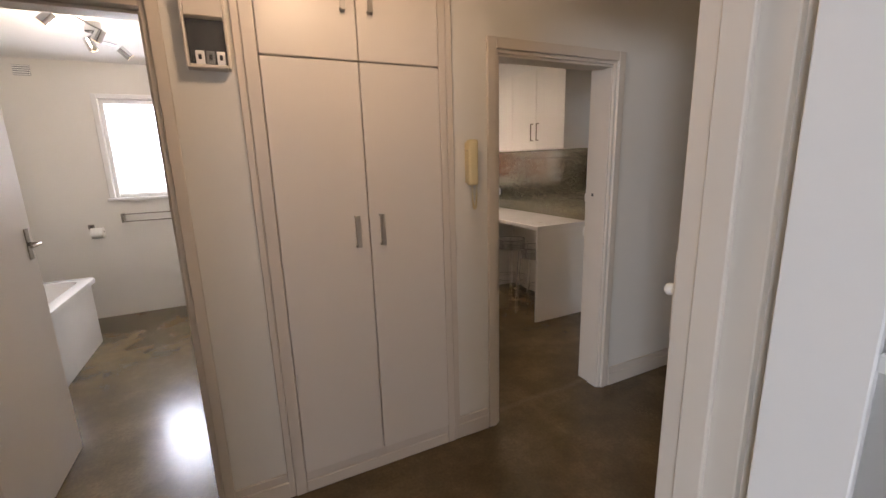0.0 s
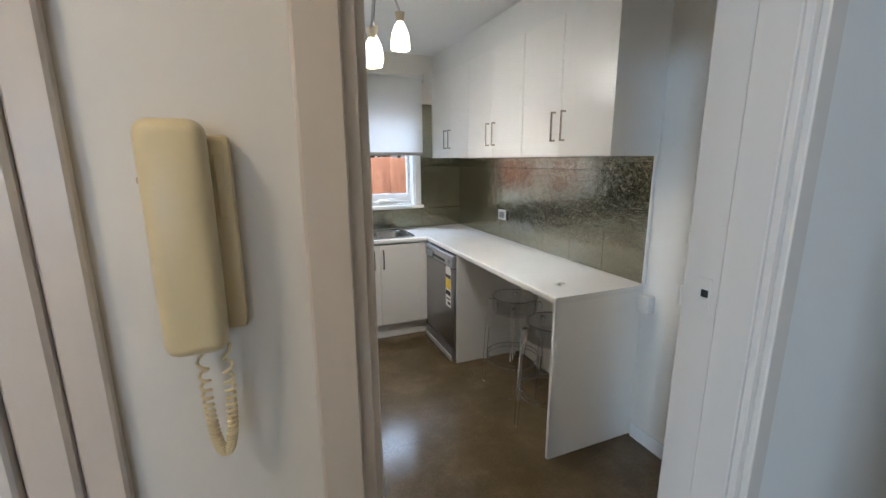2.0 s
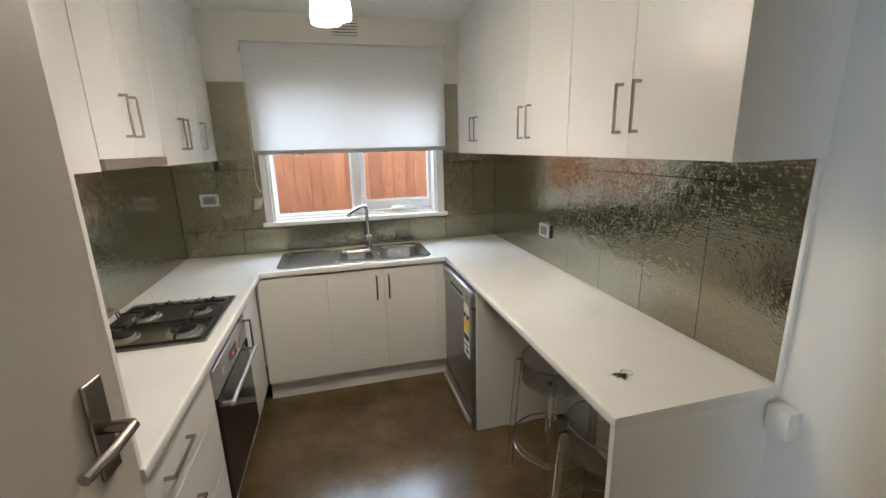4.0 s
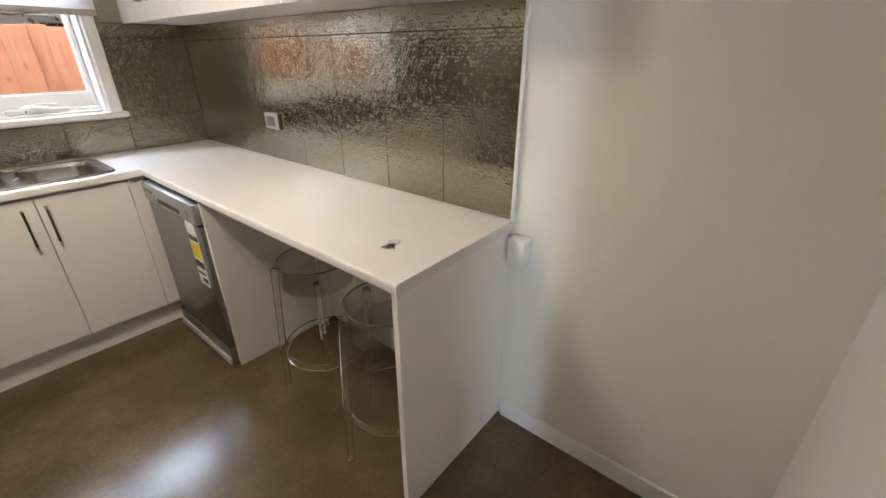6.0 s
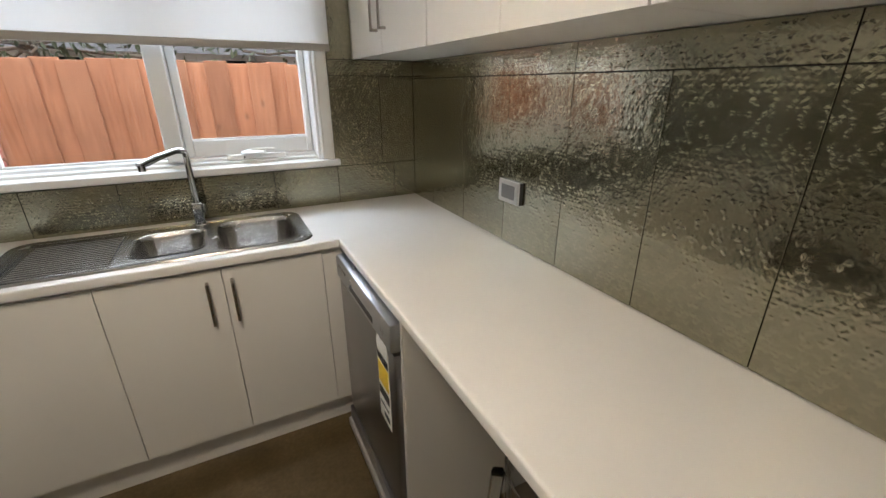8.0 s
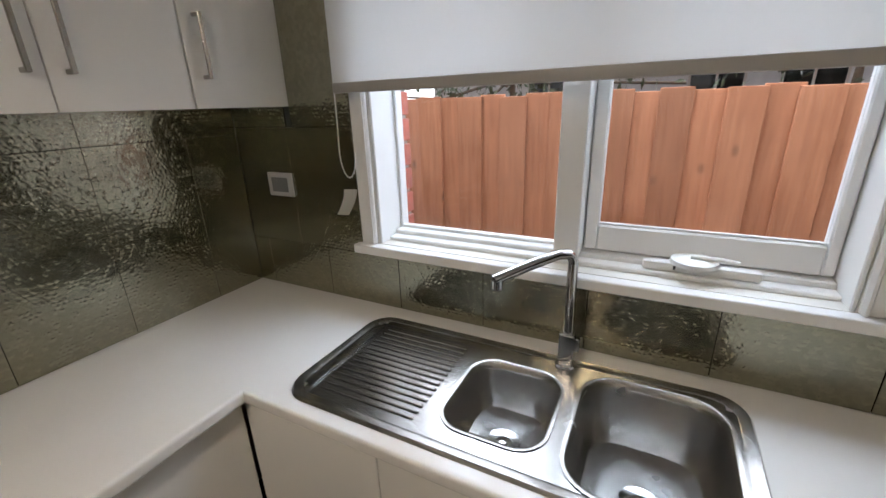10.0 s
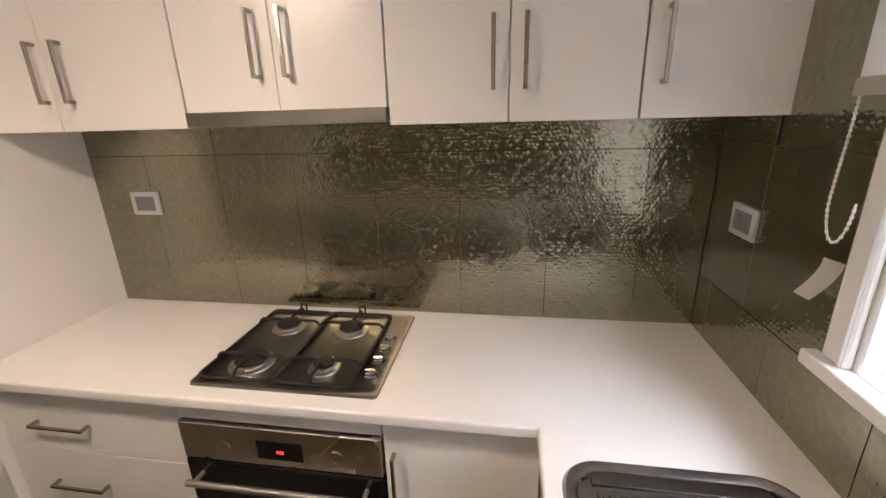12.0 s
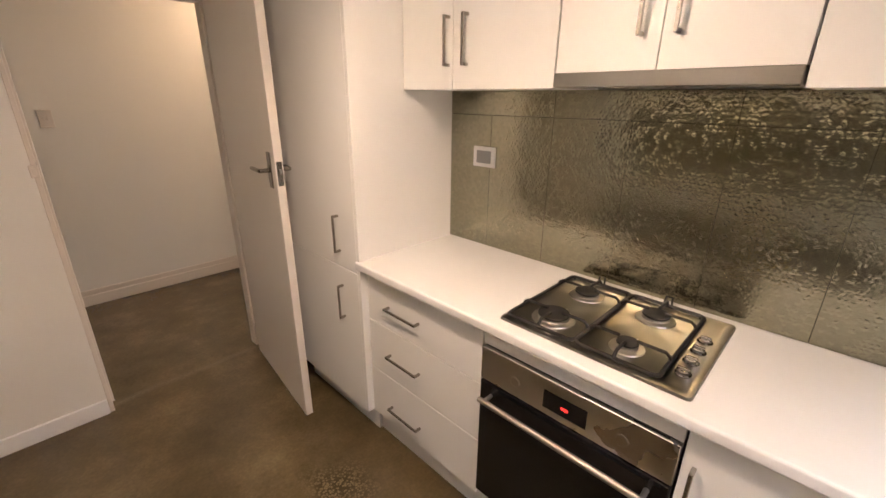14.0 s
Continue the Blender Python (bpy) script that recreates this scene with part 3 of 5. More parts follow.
def architrave(name, x0, x1, y, out, z1, w=0.058, th=0.016, left=True, right=True):
    """Boards round a doorway on one face of a wall at y; out: -1 or 1."""
    bm = bmesh.new()
    ya, yb = (y - th, y) if out < 0 else (y, y + th)
    if left:
        box(bm, x0 - w, x0, ya, yb, 0, z1 + w, bev=0.003)
    if right:
        box(bm, x1, x1 + w, ya, yb, 0, z1 + w, bev=0.003)
    box(bm, x0, x1, ya, yb, z1, z1 + w, bev=0.003)
    return solid(name, bm, TRIM, "white gloss painted door architrave", "door frame", "structure")


def lining(name, x0, x1, ya, yb, z1, stop):
    bm = boxes((x0, x0 + 0.018, ya, yb, 0, z1), (x1 - 0.018, x1, ya, yb, 0, z1), (x0 + 0.018, x1 - 0.018, ya, yb, z1 - 0.018, z1), bev=0.002)
    box(bm, x0 + 0.018, x0 + 0.03, *stop, 0, z1 - 0.018, bev=0.002)
    box(bm, x1 - 0.03, x1 - 0.018, *stop, 0, z1 - 0.018, bev=0.002)
    box(bm, x0 + 0.03, x1 - 0.03, *stop, z1 - 0.03, z1 - 0.018, bev=0.002)
    return solid(name, bm, TRIM, "white gloss painted door lining with stop bead", "door frame", "structure")


lining("door_frame_kitchen", DX0, DX1, -3.412, -3.233, DZ, (-3.40, -3.325))
architrave("trim_kitchen_door_hall", DX0, DX1, -3.41, -1, DZ, w=0.05)
architrave("trim_kitchen_door", DX0, DX1, -3.235, 1, DZ, w=0.03, th=0.01, right=False)
lining("door_frame_bathroom", HX0, HX1, -3.412, -3.233, HZ, (-3.36, -3.28))
architrave("trim_bathroom_door", HX0, HX1, -3.41, -1, HZ, w=0.04)
lining("door_frame_living", LX0, LX1, -4.905, -4.775, LZ, (-4.86, -4.815))
architrave("trim_living_door_hall", LX0, LX1, -4.78, 1, LZ, w=0.062)
architrave("trim_living_door", LX0, LX1, -4.90, -1, LZ, w=0.07)
strike = thing("strike_plate", (DX1 - 0.02, -3.288, 1.26), "small painted strike plate with a dark hole in a door jamb", "strike plate")
part("plate", boxes((DX1 - 0.0195, DX1 - 0.0175, -3.302, -3.274, 1.225, 1.295), bev=0.0006), TRIM, strike)
# no real recess: a dark block on the plate paints the hole's shade
part("latch_hole_shade", boxes((DX1 - 0.0205, DX1 - 0.0195, -3.297, -3.281, 1.251, 1.268)), DARKPLASTIC, strike)

# ---------------------------------------------------------------- doors


def lever(parent, x, z, side, depth, along):
    """A lever handle with a plate on a leaf face; side: the face's outward y, along: +1/-1 along the leaf."""
    f = 1 if side > 0 else -1
    y = depth
    h = part("door_handle", boxes((x - 0.02, x + 0.02, y, y + f * 0.006, z - 0.075, z + 0.075), bev=0.002), NICKEL, parent, "satin chrome lever handle on a long plate", local=True)
    bm = tube([(x, y, z), (x, y + f * 0.045, z)], 0.009, 10)
    tube([(x, y + f * 0.045, z), (x + along * 0.05, y + f * 0.05, z + 0.002), (x + along * 0.105, y + f * 0.046, z)], 0.008, 10, bm)
    part("lever", bm, NICKEL, h, smooth=True, local=True)


def leaf_door(name, hinge, angle, width, height, label, hz):
    d = thing(name, hinge, label, "door", kind="structure")
    d.rotation_euler = (0, 0, radians(angle))
    part("door_leaf", boxes((0, width, -0.0175, 0.0175, 0.008, height), bev=0.002), CUPB, d, local=True)
    lever(d, width - 0.06, hz, 1, 0.0175, -1)
    lever(d, width - 0.06, hz, -1, -0.0175, -1)
    lk = part("latch_plate", boxes((width - 0.0005, width + 0.0015, -0.011, 0.011, hz - 0.06, hz + 0.04)), NICKEL, d, "steel latch plate", local=True)
    part("latch_bolt", boxes((width + 0.0015, width + 0.008, -0.006, 0.006, hz - 0.01, hz + 0.01), bev=0.002), CHROME, lk, local=True)
    bm = bmesh.new()
    for z in (0.25, 1.75):
        tube([(-0.004, 0.014, z), (-0.004, 0.014, z + 0.09)], 0.006, 8, bm)
    part("hinge", bm, NICKEL, d, "painted butt hinges", local=True)
    return d


leaf_door("door_1", (DX0 + 0.022, -3.25, 0), 84, 0.765, 1.985, "open white painted flush kitchen door with lever handles", 1.25)
leaf_door("door_2", (HX0 + 0.022, -3.25, 0), 90, 0.74, 2.02, "open white painted flush bathroom door with lever handles", 1.16)


def entry_door():
    """Dark panelled leaf, hinged to the south, ajar into the hall."""
    d = thing("door_3", (-0.02, -4.72, 0), "dark stained panelled timber entry door standing ajar", "door", kind="structure")
    d.rotation_euler = (0, 0, radians(109))
    W, H = 0.8, 2.06
    part("door_leaf", boxes((0, W, -0.018, 0.018, 0.008, H), bev=0.003), BLACKDOOR, d, local=True)
    for z0, z1 in ((0.16, 0.50), (0.62, 1.02), (1.1, 1.42), (1.52, 1.94)):
        for x0, x1 in ((0.1, 0.37), (0.43, 0.68)):
            bm = bmesh.new()
            for k in (0.0, 0.018):
                i, y = k, 0.018
                box(bm, x0 + i, x1 - i, y, y + 0.010 - k * 0.25, z0 + i, z0 + i + 0.012, bev=0.003)
                box(bm, x0 + i, x1 - i, y, y + 0.010 - k * 0.25, z1 - i - 0.012, z1 - i, bev=0.003)
                box(bm, x0 + i, x0 + i + 0.012, y, y + 0.010 - k * 0.25, z0 + i + 0.012, z1 - i - 0.012, bev=0.003)
                box(bm, x1 - i - 0.012, x1 - i, y, y + 0.010 - k * 0.25, z0 + i + 0.012, z1 - i - 0.012, bev=0.003)
            part("panel", bm, BLACKDOOR, d, local=True)
    part("door_knob", turned([(0.03, 0), (0.03, 0.006), (0.013, 0.01), (0.013, 0.03), (0.028, 0.04), (0.031, 0.052), (0.024, 0.064), (0.0, 0.068)], "y", (W - 0.055, 0.018, 1.25)), CHROME, d, "round polished door knob", True, True)
    part("deadlock", turned([(0.024, 0), (0.024, 0.008), (0.02, 0.014), (0.0, 0.015)], "y", (W - 0.05, 0.018, 1.12)), CHROME, d, "round polished lock rose", True, True)
    part("rim_lock", boxes((W - 0.09, W - 0.03, 0.018, 0.04, 1.45, 1.5), bev=0.004), GREYPL, d, "dull dark metal rim lock", local=True)
    part("peephole", turned([(0.012, 0), (0.012, 0.006), (0.0, 0.007)], "y", (W - 0.075, 0.045, 1.475)), CHROME, d, local=True)
    return d


entry_door()


def glazed_door():
    d = thing("door_4", (LX1 - 0.01, -4.925, 0), "open white painted living room door with glass panes", "door", kind="structure")
    d.rotation_euler = (0, 0, radians(-88))
    W, H = 0.79, 2.05
    part("stile", boxes((0, 0.105, -0.018, 0.018, 0.01, H), bev=0.002), WHITE, d, local=True)
    part("stile", boxes((W - 0.105, W, -0.018, 0.018, 0.01, H), bev=0.002), WHITE, d, local=True)
    zs = [0.22 + i * 0.345 for i in range(6)]
    part("rail", boxes((0.105, W - 0.105, -0.018, 0.018, 0.01, 0.22), bev=0.002), WHITE, d, local=True)
    part("rail", boxes((0.105, W - 0.105, -0.018, 0.018, 1.945, H), bev=0.002), WHITE, d, local=True)
    for z in zs[1:-1]:
        part("glazing_bar", boxes((0.105, W - 0.105, -0.014, 0.014, z - 0.012, z + 0.012), bev=0.002), WHITE, d, local=True)
    for z in zs[:-1]:
        part("pane", boxes((0.105, W - 0.105, -0.003, 0.003, z + 0.012, z + 0.333)), FROST, d, "obscure glass pane", local=True)


glazed_door()

# ---------------------------------------------------------------- hall things


def hall_cupboard():
    c = thing("hall_cupboard", (-2.385, -3.41, 0), "tall built-in white painted cupboard with four doors", "cupboard")
    part("frame", boxes((CX0 - 0.05, CX0, -3.432, -3.41, 0.0, 2.5), (CX1, CX1 + 0.04, -3.432, -3.41, 0.0, 2.5), (CX0, CX1, -3.432, -3.41, 2.455, 2.5), bev=0.004), TRIM, c)
    part("bead", boxes((CX0 - 0.078, CX0 - 0.051, -3.426, -3.41, 0, 2.5), (CX1 + 0.041, CX1 + 0.075, -3.426, -3.41, 0, 2.5), bev=0.003), TRIM, c)
    part("plinth", boxes((CX0, CX1, -3.422, -3.31, 0, 0.105), (CX0, CX1, -3.43, -3.422, 0.0, 0.06), bev=0.004), TRIM, c)
    part("carcass", boxes((CX0, CX1, -3.40, -3.285, 0.105, 2.455)), CUPB, c)
    mid = -2.391
    for x0, x1, z0, z1, hx in ((CX0 + 0.002, mid - 0.002, 0.108, 1.897, mid - 0.055), (mid + 0.002, CX1 - 0.002, 0.108, 1.897, mid + 0.055),
                               (CX0 + 0.002, mid - 0.002, 1.903, 2.453, mid - 0.055), (mid + 0.002, CX1 - 0.002, 1.903, 2.453, mid + 0.055)):
        d = part("door", boxes((x0, x1, -3.438, -3.401, z0, z1), bev=0.003), CUPB, c)
        hz = 1.205 if z0 < 1 else 2.15
        bm = boxes((hx - 0.011, hx + 0.011, -3.463, -3.458, hz - 0.07, hz + 0.07), bev=0.0015)
        box(bm, hx - 0.011, hx + 0.011, -3.458, -3.438, hz + 0.06, hz + 0.07, bev=0.0015)
        box(bm, hx - 0.011, hx + 0.011, -3.458, -3.438, hz - 0.07, hz - 0.06, bev=0.0015)
        part("handle", bm, STEEL, d, "flat bowed metal handle")


hall_cupboard()


def intercom():
    t = thing("intercom_phone", (-1.862, -3.41, 1.38), "cream plastic wall intercom handset with coiled cord", "intercom")
    x = -1.862
    part("base", boxes((x - 0.03, x + 0.034, -3.432, -3.41, 1.385, 1.578), bev=0.005, seg=2), CREAM, t, smooth=True)
    bm = boxes((x - 0.036, x + 0.018, -3.468, -3.432, 1.374, 1.59), bev=0.013, seg=4)
    part("handset", bm, CREAM, t, smooth=True)
    part("screw", boxes((x - 0.0385, x - 0.036, -3.452, -3.446, 1.535, 1.541), bev=0.001), BRASS, t)
    part("hook_switch", boxes((x + 0.02, x + 0.028, -3.436, -3.432, 1.5, 1.56), bev=0.001), CREAM, t)
    pts = []
    for i in range(352):
        u = i / 351
        a = math.pi * (1 - u)
        cx, cz = x + 0.002 + 0.011 * math.cos(a), 1.378 - 0.12 * math.sin(a) ** 0.6 if 0 < u < 1 else 1.378
        q = u * 2 * math.pi * 44
        pts.append((cx + 0.0042 * math.cos(q), -3.448 + 0.0042 * math.sin(q), cz))
    part("cord", tube(pts, 0.0018, 5), CREAM, t, smooth=True)


intercom()


def meter_box():
    x0, x1, z0, z1, y = -3.0, -2.86, 1.835, 2.2, -3.47
    t = thing("meter_box", (-2.94, -3.41, z0), "cream painted electrical switchboard box with a dark window", "meter box")
    part("body", boxes((x0, x0 + 0.011, y, -3.41, z0, z1), (x1 - 0.011, x1, y, -3.41, z0, z1), (x0 + 0.011, x1 - 0.011, y, -3.41, 2.0, z1), (x0 + 0.011, x1 - 0.011, y, -3.41, z0, z0 + 0.012), bev=0.003), TRIM, t)
    part("backing", boxes((x0 + 0.011, x1 - 0.011, -3.43, -3.415, z0 + 0.012, 2.0)), DARKPLASTIC, t)
    part("window", boxes((x0 + 0.011, x1 - 0.011, -3.466, -3.464, z0 + 0.012, 2.0)), GLASS, t).visible_shadow = False
    for i in range(3):
        a = x0 + 0.03 + i * 0.033
        b = part("breaker", boxes((a, a + 0.028, -3.45, -3.43, 1.85, 1.895), bev=0.002), PLASTIC if i != 1 else GREYPL, t)
        part("toggle", boxes((a + 0.009, a + 0.019, -3.458, -3.45, 1.865, 1.882), bev=0.002), DARKPLASTIC, b)


meter_box()

hs = thing("toggle_switch", (-2.185, -4.764, 1.25), "old cream toggle light switch on the door architrave", "switch")
part("plate", boxes((-2.215, -2.16, -4.7645, -4.746, 1.165, 1.335), bev=0.006, seg=2), PLASTIC, hs, smooth=True)
part("knob", turned([(0.014, -4.747), (0.012, -4.739), (0.009, -4.733), (0.012, -4.724), (0.009, -4.718), (0, -4.717)], "y", (-2.187, 0, 1.25)), PLASTIC, hs, smooth=True)


def plate_switch(name, loc, size, face, label, rockers=1, dark=False, block=False, paint=PLASTIC):
    """A flat switch plate. face: 'x+','x-','y+','y-' outward."""
    cx, cy, cz = loc
    w, h = size
    t = thing(name, loc, label, "switch" if "switch" in name else "socket")

    def blk(u0, u1, d0, d1, v0, v1, bev):
        s = 1 if face[1] == "+" else -1
        if face[0] == "y":
            return boxes((cx + u0, cx + u1, cy + s * d0, cy + s * d1, cz + v0, cz + v1), bev=bev)
        return boxes((cx + s * d0, cx + s * d1, cy + u0, cy + u1, cz + v0, cz + v1), bev=bev)

    p = part("plate", blk(-w / 2, w / 2, 0, 0.009, -h / 2, h / 2, 0.002), SILVERPL if dark else paint, t)
    if block:
        # black block, set off to one side, paints the plate's dark side and shadow
        part("side_shadow_block", blk(-w / 2 - 0.004, w / 2 - 0.004, -0.012, 0.0, -h / 2, h / 2, 0.001), DARKPLASTIC, t, "black block drawing the plate's dark side and shadow")
    if dark:
        q = part("insert", blk(-w * 0.33, w * 0.33, 0.009, 0.0105, -h * 0.31, h * 0.31, 0), GREYPL, p, "grey insert with outlets")
        for k in range(2):
            c = (k - 0.5) * w * 0.3
            part("rocker", blk(c - 0.007, c + 0.007, 0.0105, 0.0125, h * 0.1, h * 0.22, 0.0005), GREYPL, q)
    else:
        for k in range(rockers):
            c = (k - (rockers - 1) / 2) * 0.022
            part("rocker", blk(c - 0.006, c + 0.006, 0.009, 0.013, -0.011, 0.011, 0.001), paint, p)
    return t


plate_switch("switch_size_plate", (-1.07, -4.78, 1.385), (0.075, 0.115), "y+", "cream double light switch plate on the hall wall", 2, paint=TRIM)
# plate taken for a door latch keeper; the switch shape is made up
plate_switch("switch_size_plate", (-0.905, -3.233, 1.238), (0.03, 0.052), "y+", "small cream latch keeper beside the kitchen door, built as a switch", paint=TRIM)

hl = thing("hall_ceiling_lamp", (-2.55, -4.12, CH), "lit opal glass ceiling lamp", "ceiling lamp")
part("base", turned([(0.07, CH - 0.02), (0.07, CH), ], "z", (-2.55, -4.12, 0)), PLASTIC, hl)
part("shade", turned([(0.06, CH - 0.02), (0.1, CH - 0.05), (0.115, CH - 0.06)], "z", (-2.55, -4.12, 0)), HALLGLASS, hl, "glowing opal glass", True)

# ---------------------------------------------------------------- kitchen: window and blind


def kitchen_window():
    w = thing("window_1", ((KX0 + KX1) / 2, 0.1, KZ0), "white painted timber window with a fixed pane and an awning sash", "window", kind="structure")
    part("architrave", boxes((KX0 - 0.058, KX0, -0.016, 0.0, 1.125, 2.15), (KX1, KX1 + 0.062, -0.016, 0.0, 1.125, 2.15), (KX0, KX1, -0.016, 0, KZ1, 2.15), bev=0.004), WHITE, w)
    part("bead", boxes((KX0 - 0.014, KX0 - 0.003, -0.022, -0.016, 1.125, 2.1), (KX1 + 0.003, KX1 + 0.014, -0.022, -0.016, 1.125, 2.1), bev=0.003), WHITE, w)
    part("window_sill", boxes((KX0 - 0.078, KX1 + 0.082, -0.04, 0.0, 1.094, 1.125), (KX0, KX1, 0.0, 0.12, 1.1, 1.124), bev=0.005, seg=2), WHITE, w)
    part("window_frame", boxes((KX0, KX0 + 0.012, 0.0, 0.175, 1.124, KZ1), (KX1 - 0.012, KX1, 0.0, 0.175, 1.124, KZ1), (KX0 + 0.012, KX1 - 0.012, 0, 0.175, KZ1 - 0.03, KZ1),
                               (KX0 + 0.012, KX1 - 0.012, 0.085, 0.175, 1.124, 1.152), (KX0 + 0.012, KX1 - 0.012, 0.045, 0.085, 1.124, 1.138), (-1.13, -1.064, 0.03, 0.175, 1.152, KZ1 - 0.03), bev=0.003), WHITE, w)
    part("bead", boxes((KX0 + 0.012, KX0 + 0.022, 0.12, 0.135, 1.152, 2.06), (-1.14, -1.13, 0.12, 0.135, 1.152, 2.06), (KX0 + 0.022, -1.14, 0.12, 0.135, 1.152, 1.162), bev=0.002), WHITE, w)
    part("pane", boxes((KX0 + 0.012, -1.13, 0.14, 0.144, 1.152, 2.06)), GLASS, w, "clear fixed glass pane").visible_shadow = False
    s = part("sash", boxes((-1.062, -1.027, 0.11, 0.15, 1.156, 2.055), (-0.536, KX1 - 0.014, 0.11, 0.15, 1.156, 2.055), (-1.027, -0.536, 0.11, 0.15, 1.156, 1.228), (-1.027, -0.536, 0.11, 0.15, 2.01, 2.055), bev=0.004), WHITE, w, "white awning sash with a deep bottom rail")
    part("pane", boxes((-1.027, -0.536, 0.128, 0.132, 1.228, 2.01)), GLASS, s, "clear glass pane").visible_shadow = False
    part("putty_bead", boxes((-1.027, -0.536, 0.118, 0.126, 1.228, 1.235), bev=0.002), WHITE, s)
    wd = part("winder", boxes((-0.905, -0.65, 0.056, 0.086, 1.138, 1.162), bev=0.006, seg=2), PLASTIC, w, "white window winder", True)
    part("gear", turned([(0.055, 1.162), (0.053, 1.172), (0.034, 1.179), (0, 1.18)], "z", (-0.79, 0.075, 0), 20), PLASTIC, wd, smooth=True)
    part("crank", tube([(-0.80, 0.062, 1.181), (-0.74, 0.058, 1.184), (-0.70, 0.055, 1.18)], 0.006, 8), PLASTIC, wd, smooth=True)
    # shade inside the keyhole, put on as a small dark block
    part("keyhole_shade", boxes((-0.835, -0.829, 0.0545, 0.0565, 1.146, 1.156)), DARKPLASTIC, wd)


kitchen_window()


def roller_blind():
    x0, x1, y = -1.768, -0.428, -0.06
    b = thing("roller_blind", (-1.08, y, 1.61), "half-drawn white roller blind with a grey bottom bar", "blind")
    part("fabric", boxes((x0, x1, y - 0.0008, y + 0.0008, 1.622, 2.29)), FABRIC, b)
    part("roller", turned([(0.026, x0 - 0.012), (0.026, x1 + 0.012)], "x", (0, y + 0.024, 2.29), 20), FABRIC, b, smooth=True)
    for x in (x0 - 0.02, x1 + 0.014):
        part("bracket", boxes((x, x + 0.006, y - 0.01, 0.0, 2.255, 2.325), bev=0.001), PLASTIC, b)
    part("bottom_bar", boxes((x0 - 0.001, x1 + 0.001, y - 0.008, y + 0.008, 1.596, 1.625), bev=0.005, seg=2), mat("bar_grey", (0.42, 0.4, 0.37), 0.4, spread=0.03), b, "grey aluminium bottom bar", True)
    pts = [(-1.777, -0.045, 2.27), (-1.778, -0.045, 1.8), (-1.782, -0.045, 1.55)] + [(-1.752 - 0.03 * math.cos(a), -0.05, 1.425 - 0.075 * math.sin(a)) for a in [math.pi * i / 10 for i in range(11)]]
    bm = tube(pts, 0.0018, 6)
    for a, c in zip(pts[1:], pts[2:]):
        va, vc = Vector(a), Vector(c)
        n = max(1, int((vc - va).length / 0.009))
        for i in range(n):
            bmesh.ops.create_icosphere(bm, subdivisions=1, radius=0.0034, matrix=Matrix.Translation(va.lerp(vc, i / n)))
    part("chain", bm, PLASTIC, b, "white bead chain", True)


roller_blind()
tag = thing("paper_tag", (-1.79, -0.012, 1.205), "curled white paper tag on the splashback", "paper tag")
bm = bmesh.new()
rows = []
for i in range(9):
    u = i / 8
    rows.append([bm.verts.new((-1.828 + 0.014 * math.sin(u * 1.7) + k * (0.052 + 0.006 * u), -0.012 - 0.03 * (1 - u) ** 1.6 - 0.003 * k, 1.222 + 0.08 * u + 0.004 * k)) for k in (0, 1)])
for a, c in zip(rows, rows[1:]):
    bm.faces.new((a[0], a[1], c[1], c[0]))
bmesh.ops.solidify(bm, geom=bm.faces[:], thickness=0.0012)
part("sheet", bm, PAPER, tag, smooth=True)

# ---------------------------------------------------------------- kitchen: cupboards
KICK = 0.135


def base_unit(name, label, x0, x1, y0, y1, face, doors, cat="cupboard"):
    """A floor unit. face: 'y-' (under the window), 'x+' (left run). doors: (a0, a1, z0, z1, handle) along the run."""
    c = thing(name, ((x0 + x1) / 2, (y0 + y1) / 2, 0), label, cat, "kitchen base units")
    front = y0 if face == "y-" else x1
    if face == "y-":
        part("carcass", boxes((x0, x1, y0 + 0.02, y1, KICK, 0.7), (x0, x0 + 0.016, y0 + 0.02, y1, 0.7, 0.862), (x1 - 0.016, x1, y0 + 0.02, y1, 0.7, 0.862), (x0 + 0.016, x1 - 0.016, y0 + 0.02, y0 + 0.036, 0.7, 0.862)), LAMEDGE, c)
        part("filler", boxes((x0, doors[0][0] - 0.001, y0 + 0.002, y0 + 0.02, KICK, 0.862)), LAM, c)
        part("filler", boxes((doors[-1][1] + 0.001, x1, y0 + 0.002, y0 + 0.02, KICK, 0.862)), LAM, c)
        part("kickboard", boxes((x0, x1, y0 + 0.045, y0 + 0.06, 0, KICK - 0.003)), LAM, c)
    else:
        part("carcass", boxes((x0, x1 - 0.02, y0, y1, KICK, 0.862)), LAMEDGE, c)
        part("kickboard", boxes((x1 - 0.06, x1 - 0.045, y0, y1, 0, KICK - 0.003)), LAM, c)
    for a0, a1, z0, z1, h in doors:
        nm = "drawer" if h and h[0] == "d" else "door"
        if face == "y-":
            d = part(nm, boxes((a0 + 0.0015, a1 - 0.0015, y0, y0 + 0.018, z0 + 0.0015, z1 - 0.0015), bev=0.001), LAM, c)
        else:
            d = part(nm, boxes((x1 - 0.018, x1, a0 + 0.0015, a1 - 0.0015, z0 + 0.0015, z1 - 0.0015), bev=0.001), LAM, c)
        if h:
            kind, p, q = h
            if face == "y-":
                bar_handle(d, (p, y0, q), 0.165, (0, 0, 1), (0, -1, 0))
            elif kind == "d":
                bar_handle(d, (x1, p, q), 0.19, (0, 1, 0), (1, 0, 0))
            else:
                bar_handle(d, (x1, p, q), 0.17, (0, 0, 1), (1, 0, 0))
    return c


